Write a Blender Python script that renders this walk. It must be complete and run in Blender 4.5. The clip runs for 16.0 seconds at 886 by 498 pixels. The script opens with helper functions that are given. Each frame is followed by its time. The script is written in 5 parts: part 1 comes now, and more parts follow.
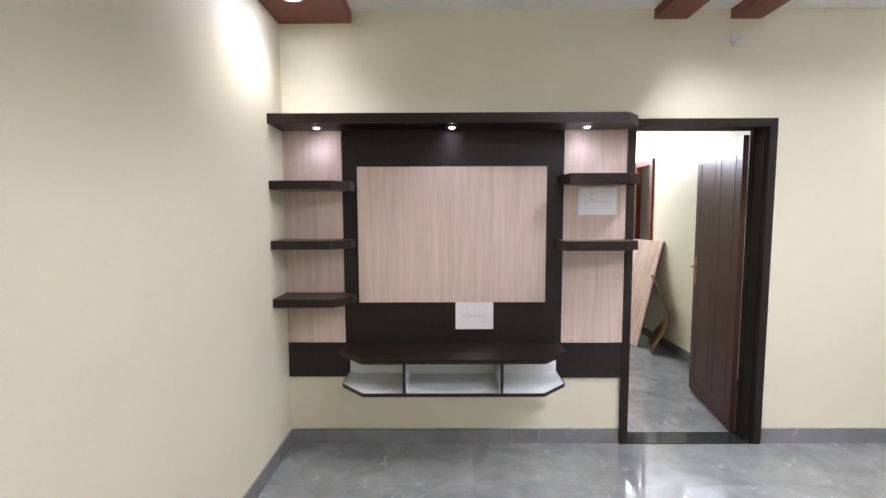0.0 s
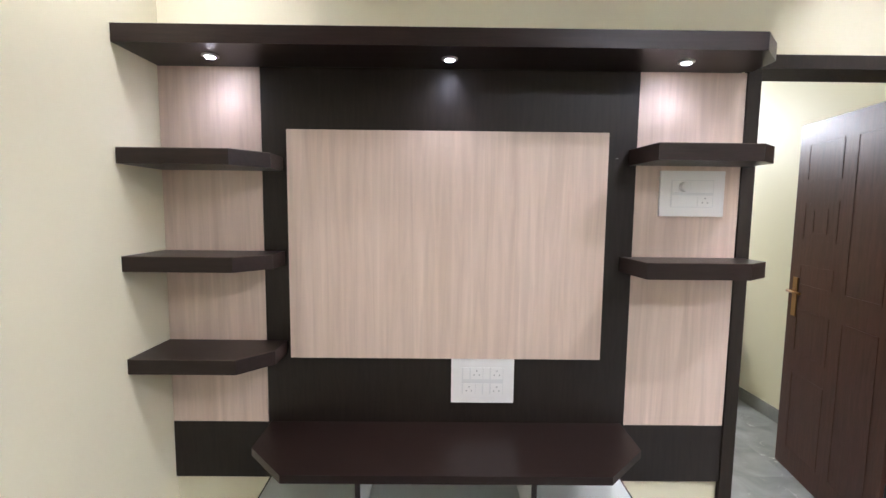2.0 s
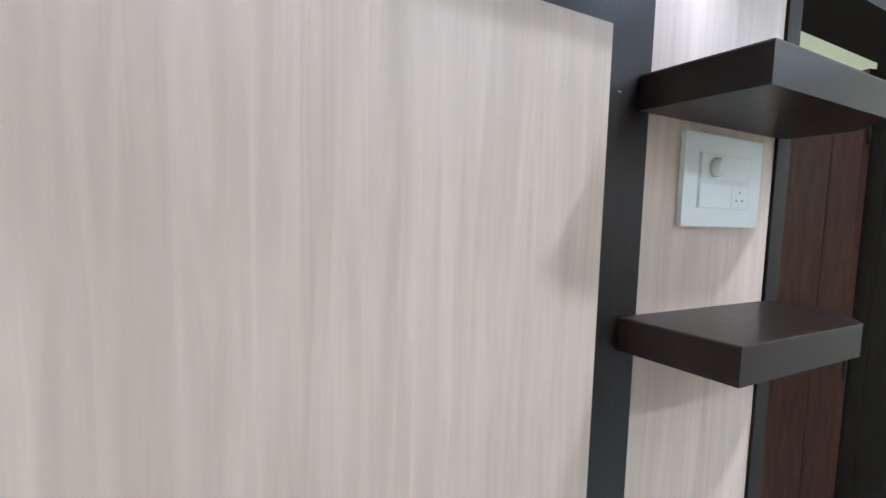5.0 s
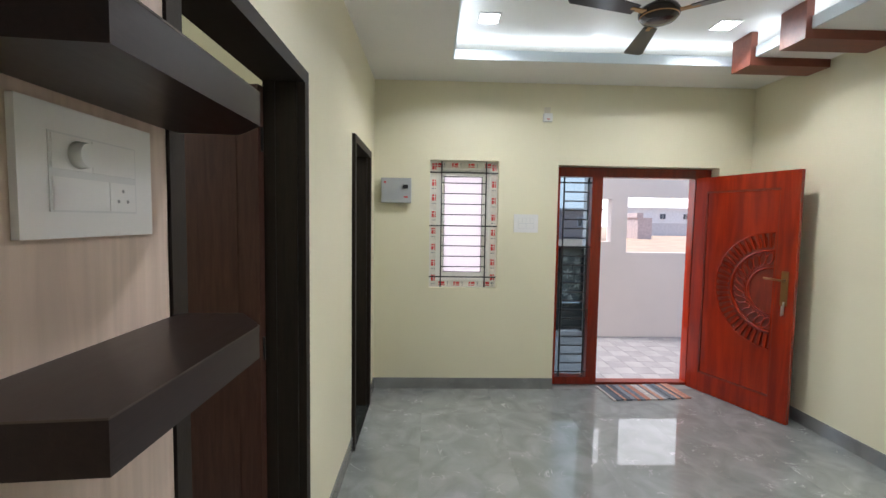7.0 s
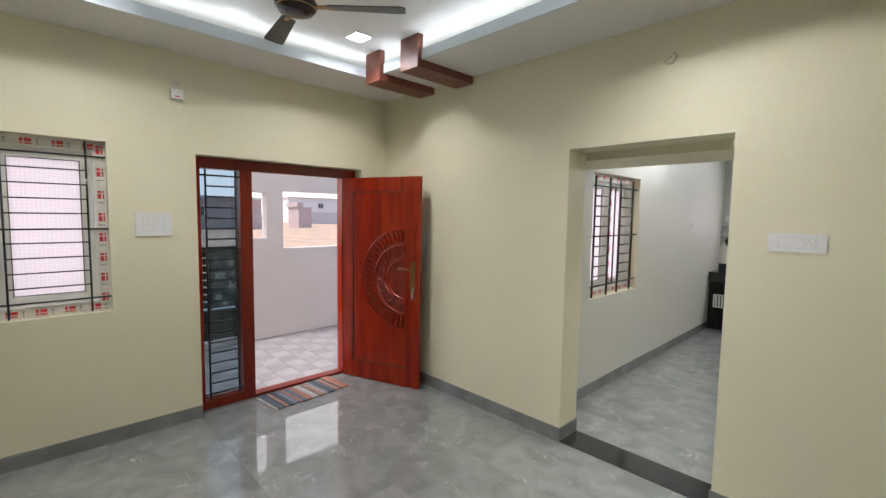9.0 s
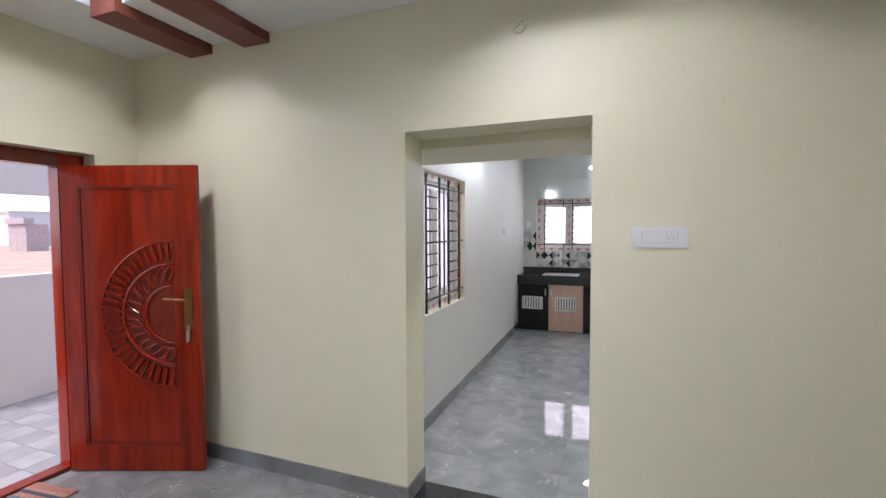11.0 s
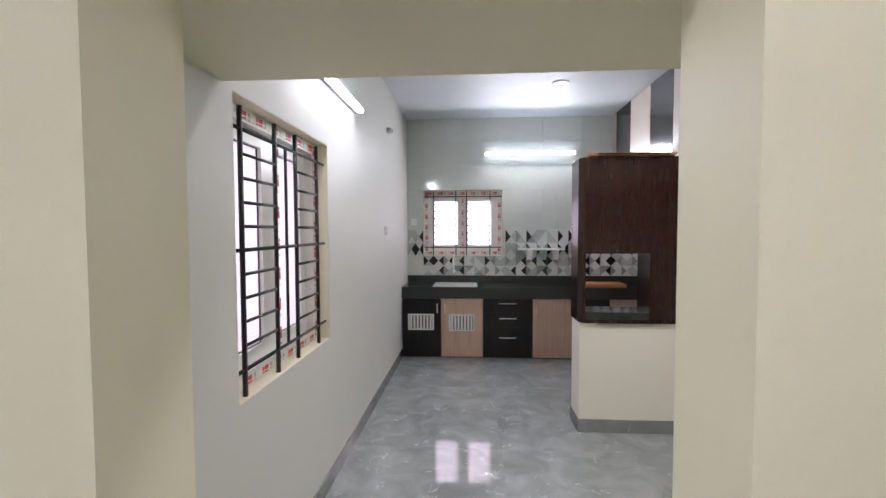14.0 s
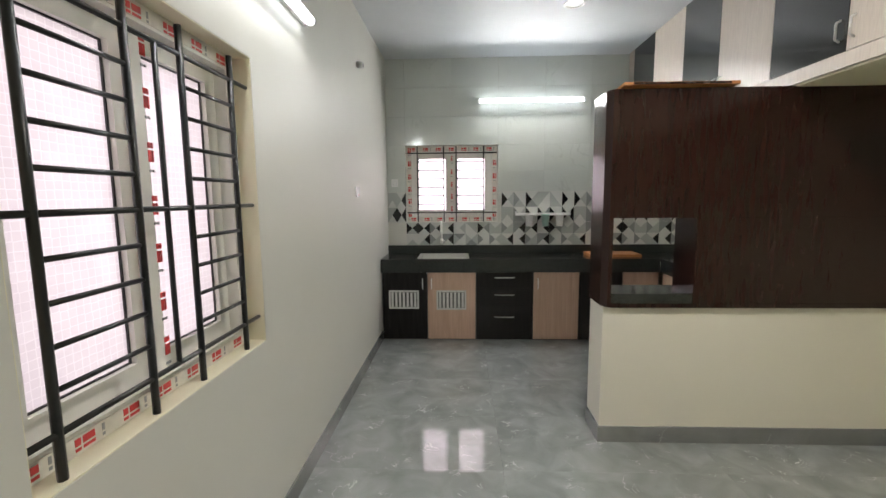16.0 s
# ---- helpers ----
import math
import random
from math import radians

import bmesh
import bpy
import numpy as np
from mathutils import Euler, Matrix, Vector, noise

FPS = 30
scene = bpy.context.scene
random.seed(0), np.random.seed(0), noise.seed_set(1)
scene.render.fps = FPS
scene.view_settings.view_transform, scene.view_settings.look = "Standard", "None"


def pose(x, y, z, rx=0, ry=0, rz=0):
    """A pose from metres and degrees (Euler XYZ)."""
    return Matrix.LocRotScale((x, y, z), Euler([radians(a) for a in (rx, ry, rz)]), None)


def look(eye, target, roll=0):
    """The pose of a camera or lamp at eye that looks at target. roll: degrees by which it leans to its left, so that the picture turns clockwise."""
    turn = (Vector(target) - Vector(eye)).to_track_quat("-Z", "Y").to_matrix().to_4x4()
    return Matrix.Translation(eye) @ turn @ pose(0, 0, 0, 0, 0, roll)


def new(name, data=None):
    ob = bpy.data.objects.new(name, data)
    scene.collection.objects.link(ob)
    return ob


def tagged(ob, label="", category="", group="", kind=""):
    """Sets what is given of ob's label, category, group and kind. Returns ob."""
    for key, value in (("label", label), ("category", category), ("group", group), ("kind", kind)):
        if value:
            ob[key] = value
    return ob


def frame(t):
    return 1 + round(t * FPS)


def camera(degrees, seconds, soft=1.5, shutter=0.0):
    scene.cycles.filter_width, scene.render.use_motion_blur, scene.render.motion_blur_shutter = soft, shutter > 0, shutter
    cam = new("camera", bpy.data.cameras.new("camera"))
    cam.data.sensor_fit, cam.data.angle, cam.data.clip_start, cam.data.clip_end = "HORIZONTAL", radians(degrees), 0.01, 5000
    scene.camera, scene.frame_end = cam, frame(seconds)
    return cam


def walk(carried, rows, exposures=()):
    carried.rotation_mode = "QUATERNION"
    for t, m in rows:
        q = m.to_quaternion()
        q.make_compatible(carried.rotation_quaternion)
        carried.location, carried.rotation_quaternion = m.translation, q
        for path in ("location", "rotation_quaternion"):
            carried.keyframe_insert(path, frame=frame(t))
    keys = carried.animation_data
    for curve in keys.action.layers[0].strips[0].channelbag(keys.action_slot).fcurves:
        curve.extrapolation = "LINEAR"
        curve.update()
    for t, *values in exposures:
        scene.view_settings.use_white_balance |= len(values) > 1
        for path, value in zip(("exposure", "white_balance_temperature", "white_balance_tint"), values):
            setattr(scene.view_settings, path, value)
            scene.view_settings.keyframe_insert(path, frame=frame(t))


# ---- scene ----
cam = camera(91.0, 16.0)
PATH = [
    (0, (1.036, -2.82, 1.536), (1.026, -0.826, 1.376), -0.2),
    (0.5, (1.035, -2.56, 1.554), (1.021, -0.568, 1.369), -0.1),
    (1, (1.076, -2.276, 1.552), (1.058, -0.285, 1.363), 0.0),
    (1.5, (1.082, -1.977, 1.563), (1.074, 0.013, 1.362), 0.6),
    (2, (1.052, -1.685, 1.546), (1.067, 0.307, 1.364), 0.6),
    (2.5, (1.089, -1.423, 1.542), (1.084, 0.568, 1.359), 0.4),
    (3, (1.117, -1.214, 1.543), (1.125, 0.777, 1.354), 0.4),
    (3.2, (1.092, -1.15, 1.527), (1.151, 0.842, 1.361), 0.5),
    (5.3, (1.17, -0.466, 1.537), (2.371, 1.125, 1.38), 1.1),
    (5.5, (1.21, -0.432, 1.548), (2.628, 0.969, 1.392), 0.5),
    (6, (1.293, -0.41, 1.562), (3.11, 0.413, 1.41), 0.6),
    (6.5, (1.333, -0.446, 1.562), (3.302, -0.125, 1.419), 0.8),
    (7, (1.36, -0.508, 1.559), (3.355, -0.569, 1.429), 0.9),
    (7.5, (1.367, -0.612, 1.563), (3.324, -1.007, 1.442), 0.8),
    (8, (1.396, -0.648, 1.623), (3.227, -1.438, 1.475), 0.8),
    (8.5, (1.463, -0.696, 1.639), (3.119, -1.806, 1.483), 0.8),
    (9, (1.581, -0.693, 1.648), (3.013, -2.079, 1.49), 0.9),
    (9.5, (1.71, -0.75, 1.637), (2.93, -2.327, 1.481), 0.7),
    (9.7, (1.764, -0.785, 1.616), (2.911, -2.417, 1.476), 0.7),
    (12, (2.362, -1.785, 1.564), (2.799, -3.734, 1.47), -0.5),
    (12.5, (2.465, -2.057, 1.558), (2.787, -4.028, 1.46), -0.2),
    (13, (2.573, -2.354, 1.562), (2.791, -4.339, 1.453), -0.4),
    (13.5, (2.582, -2.604, 1.549), (2.752, -4.594, 1.448), -0.4),
    (14, (2.598, -2.833, 1.541), (2.734, -4.826, 1.457), -0.2),
    (14.5, (2.634, -3.095, 1.534), (2.732, -5.091, 1.461), -0.2),
    (15, (2.65, -3.308, 1.532), (2.741, -5.305, 1.458), -0.2),
    (15.5, (2.641, -3.511, 1.514), (2.725, -5.507, 1.413), -0.0),
    (16, (2.627, -3.617, 1.494), (2.71, -5.601, 1.258), -0.5),
]
EXPOSURES = [(0, 1.74, 5850, 22), (1.5, 1.86, 5850, 21), (2, 1.88, 5950, 18), (2.5, 2.02, 5800, 14), (3, 2.04, 5650, 12), (5.5, 1.78, 5100, 4), (6, 1.46, 5500, 7),
             (6.5, 1.22, 6100, 9), (7, 1.0, 6100, 10), (7.5, 0.94, 6100, 12), (8, 0.87, 6250, 12), (9, 0.74, 6350, 12), (9.5, 0.76, 6200, 12), (12, 0.92, 5850, 22), (12.5, 0.92, 5900, 20), (13, 0.86, 6000, 21), (14, 0.92, 6050, 20),
             (15, 0.78, 6450, 13), (16, 0.76, 6550, 12)]
walk(cam, [(t, look(eye, target, roll)) for t, eye, target, roll in PATH], EXPOSURES)

# ---- world and sun ----
world = bpy.data.worlds.new("world")
scene.world = world
world.use_nodes = True
wn = world.node_tree.nodes
sky = wn.new("ShaderNodeTexSky")
sky.sky_type = "NISHITA"
sky.sun_disc = False
sky.sun_elevation = radians(62)
sky.sun_rotation = radians(11)
sky.dust_density = 3.0
sky.air_density = 1.2
wn["Background"].inputs[1].default_value = 0.15
world.node_tree.links.new(sky.outputs[0], wn["Background"].inputs[0])
sun = new("sun", bpy.data.lights.new("sun", "SUN"))
sun.data.energy, sun.data.angle, sun.data.color = 1.5, radians(3), (1, 0.95, 0.88)
sun.matrix_world = look((0, 0, 10), (-0.5, -2.6, 5))


def area_lamp(name, eye, target, w, h, watts, col=(1, 1, 1)):
    """A rectangular lamp at eye that shines at target."""
    ob = new(name, bpy.data.lights.new(name, "AREA"))
    ob.data.shape, ob.data.size, ob.data.size_y = "RECTANGLE", w, h
    ob.data.energy, ob.data.color = watts, col
    ob.matrix_world = look(eye, target)
    return ob


def spot_lamp(name, eye, target, watts, cone, col=(1, 1, 1), blend=0.8, size=0.03):
    ob = new(name, bpy.data.lights.new(name, "SPOT"))
    ob.data.energy, ob.data.color, ob.data.spot_size, ob.data.spot_blend = watts, col, radians(cone), blend
    ob.data.shadow_soft_size = size
    ob.matrix_world = look(eye, target)
    return ob


COOL = (0.86, 0.93, 1.0)
TUBE = (0.95, 0.96, 0.95)
# daylight in the window openings
area_lamp("day_front_window", (5.58, -0.81, 1.5), (4, -0.81, 1.4), 0.55, 1.05, 2.4, (1, 0.97, 0.97))
area_lamp("day_dining_window", (3.78, -4.87, 1.46), (2, -4.87, 1.4), 0.9, 1.1, 5.5, (1, 0.97, 0.97))
area_lamp("day_kitchen_window", (2.73, -8.86, 1.62), (2.73, -7, 1.4), 0.95, 0.75, 15, (1, 0.95, 0.97))
# no window here: lamp added high over the open porch to stand in for sky light
area_lamp("day_porch", (6.45, -3.2, 7.0), (6.45, -3.2, 0), 2.5, 8, 90, (1, 0.94, 0.95))
# tray lights and tubes
for lx in (2.6, 4.48):
    for ly in (-0.90, -2.58):
        spot_lamp("tray_lamp", (lx, ly, 2.955), (lx - (1.3 if lx < 3 else 0), ly, 0), (46 if ly > -1.5 else 66) if lx < 3 else 48, 160, (1, 0.97, 0.95), 1.0, 0.06)
for n, (a, b, w, h) in {"a": ((3.57, -0.72, 2.86), (3.57, -1.2, 3.1), 2.5, 0.03), "b": ((3.57, -2.855, 2.86), (3.57, -2.4, 3.1), 2.5, 0.03)}.items():
    area_lamp("cove_lamp_" + n, a, b, w, h, 0.8, COOL)
for n, (a, b, w, h) in {"c": ((4.75, -1.78, 2.86), (4.3, -1.81, 3.1), 0.03, 2.2), "d": ((2.33, -1.81, 2.86), (2.8, -1.81, 3.1), 0.03, 2.2)}.items():
    area_lamp("cove_lamp_" + n, a, b, w, h, 0.8, COOL)
area_lamp("tube_lamp_dining", (3.40, -5.45, 2.40), (1.5, -5.45, 1.2), 1.15, 0.04, 13, TUBE)
area_lamp("tube_lamp_kitchen", (1.87, -8.50, 2.53), (1.87, -7.4, 1.95), 1.15, 0.06, 25, TUBE)
area_lamp("tube_lamp_bedroom", (2.9, 3.3, 2.45), (2.9, 1.0, 1.2), 1.15, 0.04, 18, TUBE)
area_lamp("tube_lamp_room", (4.6, 1.35, 2.45), (4.6, 0.4, 1.0), 1.15, 0.04, 7, TUBE)
# added out of view to brighten the half wall and the hatch unit
spot_lamp("dining_lamp", (1.6, -5.0, 2.95), (1.6, -5.0, 0), 72, 165, (1, 0.97, 0.9), 1.0, 0.08)
spot_lamp("corner_lamp", (0.22, -0.48, 2.70), (0.17, -0.48, 0), 11, 135, (1, 0.97, 0.92), 1.0)
for lx in (0.257, 1.08, 1.90):
    spot_lamp("unit_lamp", (lx, -0.13, 2.05), (lx, -0.075, 1), 0.85, 140, (0.88, 0.89, 1.0), 0.9, 0.02)


# ---- materials ----
def mat(name, col, rough=0.5, metal=0.0, var=0.06, scale=3.0, bump=0.0, bscale=60.0, stretch=(1, 1, 1), col2=None, coat=0.0, rand=0.0, spec=0.5, detail=4.0, dist=0.0, ramp=(0.35, 0.65), rvar=0.05, fine=0.0):
    m = bpy.data.materials.new(name)
    m.use_nodes = True
    nt = m.node_tree
    N, L = nt.nodes, nt.links
    b = N["Principled BSDF"]
    b.inputs["Metallic"].default_value = metal
    b.inputs["Coat Weight"].default_value = coat
    b.inputs["Coat Roughness"].default_value = 0.08
    b.inputs["Specular IOR Level"].default_value = spec
    tc = N.new("ShaderNodeTexCoord")
    mp = N.new("ShaderNodeMapping")
    mp.inputs["Scale"].default_value = stretch
    L.new(tc.outputs["Object"], mp.inputs["Vector"])
    src = mp.outputs["Vector"]
    if rand:
        oi = N.new("ShaderNodeObjectInfo")
        mu = N.new("ShaderNodeMath")
        mu.operation = "MULTIPLY"
        mu.inputs[1].default_value = rand
        L.new(oi.outputs["Random"], mu.inputs[0])
        ad = N.new("ShaderNodeVectorMath")
        L.new(src, ad.inputs[0])
        L.new(mu.outputs[0], ad.inputs[1])
        src = ad.outputs[0]
    n1 = N.new("ShaderNodeTexNoise")
    n1.inputs["Scale"].default_value = scale
    n1.inputs["Detail"].default_value = detail
    n1.inputs["Distortion"].default_value = dist
    L.new(src, n1.inputs["Vector"])
    cr = N.new("ShaderNodeValToRGB")
    cr.color_ramp.elements[0].position, cr.color_ramp.elements[1].position = ramp
    c2 = col2 or tuple(c * (1 - var) for c in col)
    c1 = col if col2 else tuple(min(1, c * (1 + var)) for c in col)
    cr.color_ramp.elements[0].color = (*c2, 1)
    cr.color_ramp.elements[1].color = (*c1, 1)
    L.new(n1.outputs[0], cr.inputs[0])
    if fine:
        nf = N.new("ShaderNodeTexNoise")
        nf.inputs["Scale"].default_value, nf.inputs["Detail"].default_value, nf.inputs["Distortion"].default_value = scale * 3.2, 5, 1.2
        L.new(src, nf.inputs["Vector"])
        fr = N.new("ShaderNodeMapRange")
        fr.inputs["From Min"].default_value, fr.inputs["From Max"].default_value = 0.35, 0.65
        fr.inputs["To Min"].default_value, fr.inputs["To Max"].default_value = 1 - fine, 1 + fine * 0.6
        L.new(nf.outputs[0], fr.inputs[0])
        mf = N.new("ShaderNodeVectorMath")
        mf.operation = "MULTIPLY"
        L.new(cr.outputs[0], mf.inputs[0])
        L.new(fr.outputs[0], mf.inputs[1])
        L.new(mf.outputs[0], b.inputs["Base Color"])
    else:
        L.new(cr.outputs[0], b.inputs["Base Color"])
    mr = N.new("ShaderNodeMapRange")
    mr.inputs["To Min"].default_value, mr.inputs["To Max"].default_value = max(0, rough - rvar), rough + rvar
    n2 = N.new("ShaderNodeTexNoise")
    n2.inputs["Scale"].default_value = bscale
    n2.inputs["Detail"].default_value = 3
    L.new(src, n2.inputs["Vector"])
    L.new(n1.outputs[0], mr.inputs[0])
    L.new(mr.outputs[0], b.inputs["Roughness"])
    if bump:
        bp = N.new("ShaderNodeBump")
        bp.inputs["Strength"].default_value = bump
        bp.inputs["Distance"].default_value = 0.002
        L.new(n2.outputs[0], bp.inputs["Height"])
        L.new(bp.outputs[0], b.inputs["Normal"])
    return m


def glow(name, col, s):
    m = bpy.data.materials.new(name)
    m.use_nodes = True
    b = m.node_tree.nodes["Principled BSDF"]
    b.inputs["Base Color"].default_value = (0.8, 0.8, 0.8, 1)
    b.inputs["Emission Color"].default_value = (*col, 1)
    b.inputs["Emission Strength"].default_value = s
    return m


def marble(name, base, vein, rough, vscale=1.6, rand=0.0, cloud=(0.75, 1.15)):
    """Polished stone tile: soft clouds and thin broken veins."""
    m = bpy.data.materials.new(name)
    m.use_nodes = True
    N, L = m.node_tree.nodes, m.node_tree.links
    b = N["Principled BSDF"]
    b.inputs["Specular IOR Level"].default_value = 0.85
    b.inputs["IOR"].default_value = 1.6
    tc = N.new("ShaderNodeTexCoord")
    src = tc.outputs["Object"]
    oi = N.new("ShaderNodeObjectInfo")
    mu = N.new("ShaderNodeMath")
    mu.operation = "MULTIPLY"
    mu.inputs[1].default_value = rand
    L.new(oi.outputs["Random"], mu.inputs[0])
    ad = N.new("ShaderNodeVectorMath")
    L.new(src, ad.inputs[0])
    L.new(mu.outputs[0], ad.inputs[1])
    src = ad.outputs[0]
    n = N.new("ShaderNodeTexNoise")
    n.inputs["Scale"].default_value, n.inputs["Detail"].default_value, n.inputs["Distortion"].default_value = vscale * 1.3, 7, 0.8
    L.new(src, n.inputs["Vector"])
    cr = N.new("ShaderNodeValToRGB")
    cr.color_ramp.elements[0].position, cr.color_ramp.elements[1].position = 0.32, 0.7
    cr.color_ramp.elements[0].color = (*[c * cloud[0] for c in base], 1)
    cr.color_ramp.elements[1].color = (*[c * cloud[1] for c in base], 1)
    L.new(n.outputs[0], cr.inputs[0])
    v = N.new("ShaderNodeTexNoise")
    v.inputs["Scale"].default_value, v.inputs["Detail"].default_value, v.inputs["Distortion"].default_value = vscale * 1.1, 5, 2.2
    L.new(src, v.inputs["Vector"])
    vr = N.new("ShaderNodeValToRGB")
    e = vr.color_ramp.elements
    e[0].position, e[0].color = 0.488, (0, 0, 0, 1)
    e[1].position, e[1].color = 0.5, (1, 1, 1, 1)
    k = e.new(0.512)
    k.color = (0, 0, 0, 1)
    L.new(v.outputs[0], vr.inputs[0])
    g = N.new("ShaderNodeTexNoise")
    g.inputs["Scale"].default_value = vscale * 2.1
    L.new(src, g.inputs["Vector"])
    gr = N.new("ShaderNodeValToRGB")
    gr.color_ramp.elements[0].position, gr.color_ramp.elements[1].position = 0.55, 0.70
    L.new(g.outputs[0], gr.inputs[0])
    ml = N.new("ShaderNodeMath")
    ml.operation = "MULTIPLY"
    L.new(vr.outputs[0], ml.inputs[0])
    L.new(gr.outputs[0], ml.inputs[1])
    mx = N.new("ShaderNodeMix")
    mx.data_type = "RGBA"
    L.new(ml.outputs[0], mx.inputs["Factor"])
    L.new(cr.outputs[0], mx.inputs["A"])
    mx.inputs["B"].default_value = (*vein, 1)
    L.new(mx.outputs["Result"], b.inputs["Base Color"])
    mr = N.new("ShaderNodeMapRange")
    mr.inputs["To Min"].default_value, mr.inputs["To Max"].default_value = rough * 0.6, rough * 1.5
    L.new(n.outputs[0], mr.inputs[0])
    L.new(mr.outputs[0], b.inputs["Roughness"])
    bp = N.new("ShaderNodeBump")
    bp.inputs["Strength"].default_value, bp.inputs["Distance"].default_value = 0.003, 0.001
    L.new(g.outputs[0], bp.inputs["Height"])
    L.new(bp.outputs[0], b.inputs["Normal"])
    return m


def woodgrain(name, light, dark, rough, stretch, scale=9.0, coat=0.0, bump=0.12, rand=7.0, df=0.6):
    """Veneer or polished wood: long streaks, a second finer grain and faint pores."""
    m = mat(name, light, rough, 0, col2=dark, scale=scale, stretch=stretch, bump=bump, bscale=scale * 9, coat=coat, rand=rand, detail=6, dist=df, ramp=(0.3, 0.72), fine=0.08)
    return m


M_WALL = mat("cream_paint", (0.745, 0.71, 0.53), 0.5, var=0.02, scale=1.2, bump=0.08, bscale=90)
M_WALL_K = mat("pale_paint", (0.61, 0.605, 0.555), 0.5, var=0.02, scale=1.2, bump=0.08, bscale=90)
M_CEIL = mat("ceiling_paint", (0.78, 0.78, 0.75), 0.7, var=0.02, scale=1.0, bump=0.05, bscale=80)
M_FLOOR = marble("grey_marble_tile", (0.255, 0.270, 0.263), (0.62, 0.62, 0.61), 0.006, 3.6, 31.0, (0.78, 1.18))
M_SKIRT = marble("grey_skirting_tile", (0.21, 0.215, 0.21), (0.38, 0.38, 0.37), 0.14, 2.2, 31.0)
M_GROUT = mat("grey_grout", (0.20, 0.20, 0.195), 0.8)
M_KTILE = marble("pale_grey_wall_tile", (0.60, 0.635, 0.60), (0.50, 0.53, 0.50), 0.12, 1.1, 3.0, (0.94, 1.03))
M_GRANITE = mat("black_granite", (0.035, 0.04, 0.038), 0.13, var=0.5, scale=160, bump=0.0, col2=(0.012, 0.014, 0.013))
def dull(m, v):
    m.node_tree.nodes["Principled BSDF"].inputs["Specular IOR Level"].default_value = v
    return m


M_WENGE = woodgrain("wenge_laminate", (0.020, 0.0140, 0.0110), (0.011, 0.0078, 0.0062), 0.40, (14, 14, 1.2), 6)
M_WENGE_H = woodgrain("wenge_laminate_shelf", (0.023, 0.013, 0.0105), (0.014, 0.008, 0.0065), 0.33, (1.2, 14, 14), 6)
M_BROWN = mat("brown_gloss_laminate", (0.022, 0.0075, 0.0056), 0.20, col2=(0.017, 0.0058, 0.0044), scale=5, stretch=(8, 8, 1), bump=0.02, bscale=300, fine=0.05)
M_OAK = woodgrain("light_oak_laminate", (0.66, 0.53, 0.445), (0.565, 0.44, 0.36), 0.40, (6, 6, 0.30), 2.1, df=1.9)
M_OAKTAN = woodgrain("tan_oak_laminate", (0.50, 0.345, 0.255), (0.43, 0.285, 0.205), 0.38, (9, 9, 0.5), 2.1, df=1.2)
M_CREAMLAM = woodgrain("cream_laminate", (0.50, 0.440, 0.380), (0.485, 0.425, 0.365), 0.35, (9, 9, 0.7), 3)
M_DOORDARK = woodgrain("dark_brown_door_skin", (0.084, 0.037, 0.027), (0.055, 0.023, 0.017), 0.33, (12, 12, 1.0), 5, bump=0.25)
M_FRAMEDARK = woodgrain("dark_brown_frame_paint", (0.024, 0.017, 0.011), (0.014, 0.010, 0.007), 0.6, (12, 12, 1.0), 5, bump=0.3)
M_TEAK = woodgrain("polished_red_teak", (0.37, 0.026, 0.005), (0.17, 0.010, 0.003), 0.22, (8, 8, 0.7), 1.8, coat=0.35)
M_TEAKDARK = woodgrain("red_teak_frame", (0.22, 0.022, 0.008), (0.13, 0.012, 0.005), 0.3, (10, 10, 1.0), 3, coat=0.4)
M_BEAM = woodgrain("red_brown_beam", (0.20, 0.058, 0.034), (0.14, 0.038, 0.023), 0.45, (8, 1.0, 8), 3)
M_EDGE = mat("worn_edge_band", (0.075, 0.055, 0.042), 0.5, var=0.3, scale=30)
M_WHITE = mat("white_plastic", (0.80, 0.80, 0.79), 0.18, var=0.01)
M_WHITE2 = mat("white_laminate", (0.80, 0.84, 0.83), 0.3, var=0.02)
M_UPVC = mat("white_frame_profile", (0.80, 0.79, 0.74), 0.3, var=0.03)
M_TAPE = mat("pale_film_tape", (0.74, 0.71, 0.64), 0.4, var=0.10, scale=22)
M_RED = mat("red_print", (0.62, 0.05, 0.05), 0.4)
M_GREYPRINT = mat("grey_print", (0.30, 0.31, 0.31), 0.4)
M_IRON = mat("black_painted_iron", (0.012, 0.014, 0.014), 0.3, metal=0.0, bump=0.15, bscale=120)
M_STEEL = mat("brushed_steel", (0.80, 0.80, 0.78), 0.32, metal=1.0, scale=40, stretch=(1, 20, 1))
M_VENT = mat("bright_vent_steel", (0.82, 0.82, 0.80), 0.25, metal=0.45, scale=30, var=0.1)
M_BRASS = mat("antique_brass", (0.36, 0.20, 0.085), 0.32, metal=1.0)
M_DBOX = mat("grey_enamel", (0.40, 0.42, 0.43), 0.35, var=0.03)
M_DARK = mat("black_plastic", (0.02, 0.02, 0.02), 0.3)
M_MINT = mat("mint_plastic", (0.34, 0.50, 0.44), 0.35)
M_ORANGE = woodgrain("orange_pine", (0.50, 0.20, 0.06), (0.38, 0.14, 0.04), 0.5, (1, 10, 10), 4)
M_PLY = woodgrain("pale_plywood", (0.76, 0.60, 0.49), (0.66, 0.49, 0.38), 0.28, (8, 8, 1), 3)
M_CARD = mat("brown_cardboard", (0.34, 0.21, 0.12), 0.8, var=0.12, scale=8, bump=0.3)
M_LED = glow("led_panel", (0.95, 0.97, 1.0), 14)
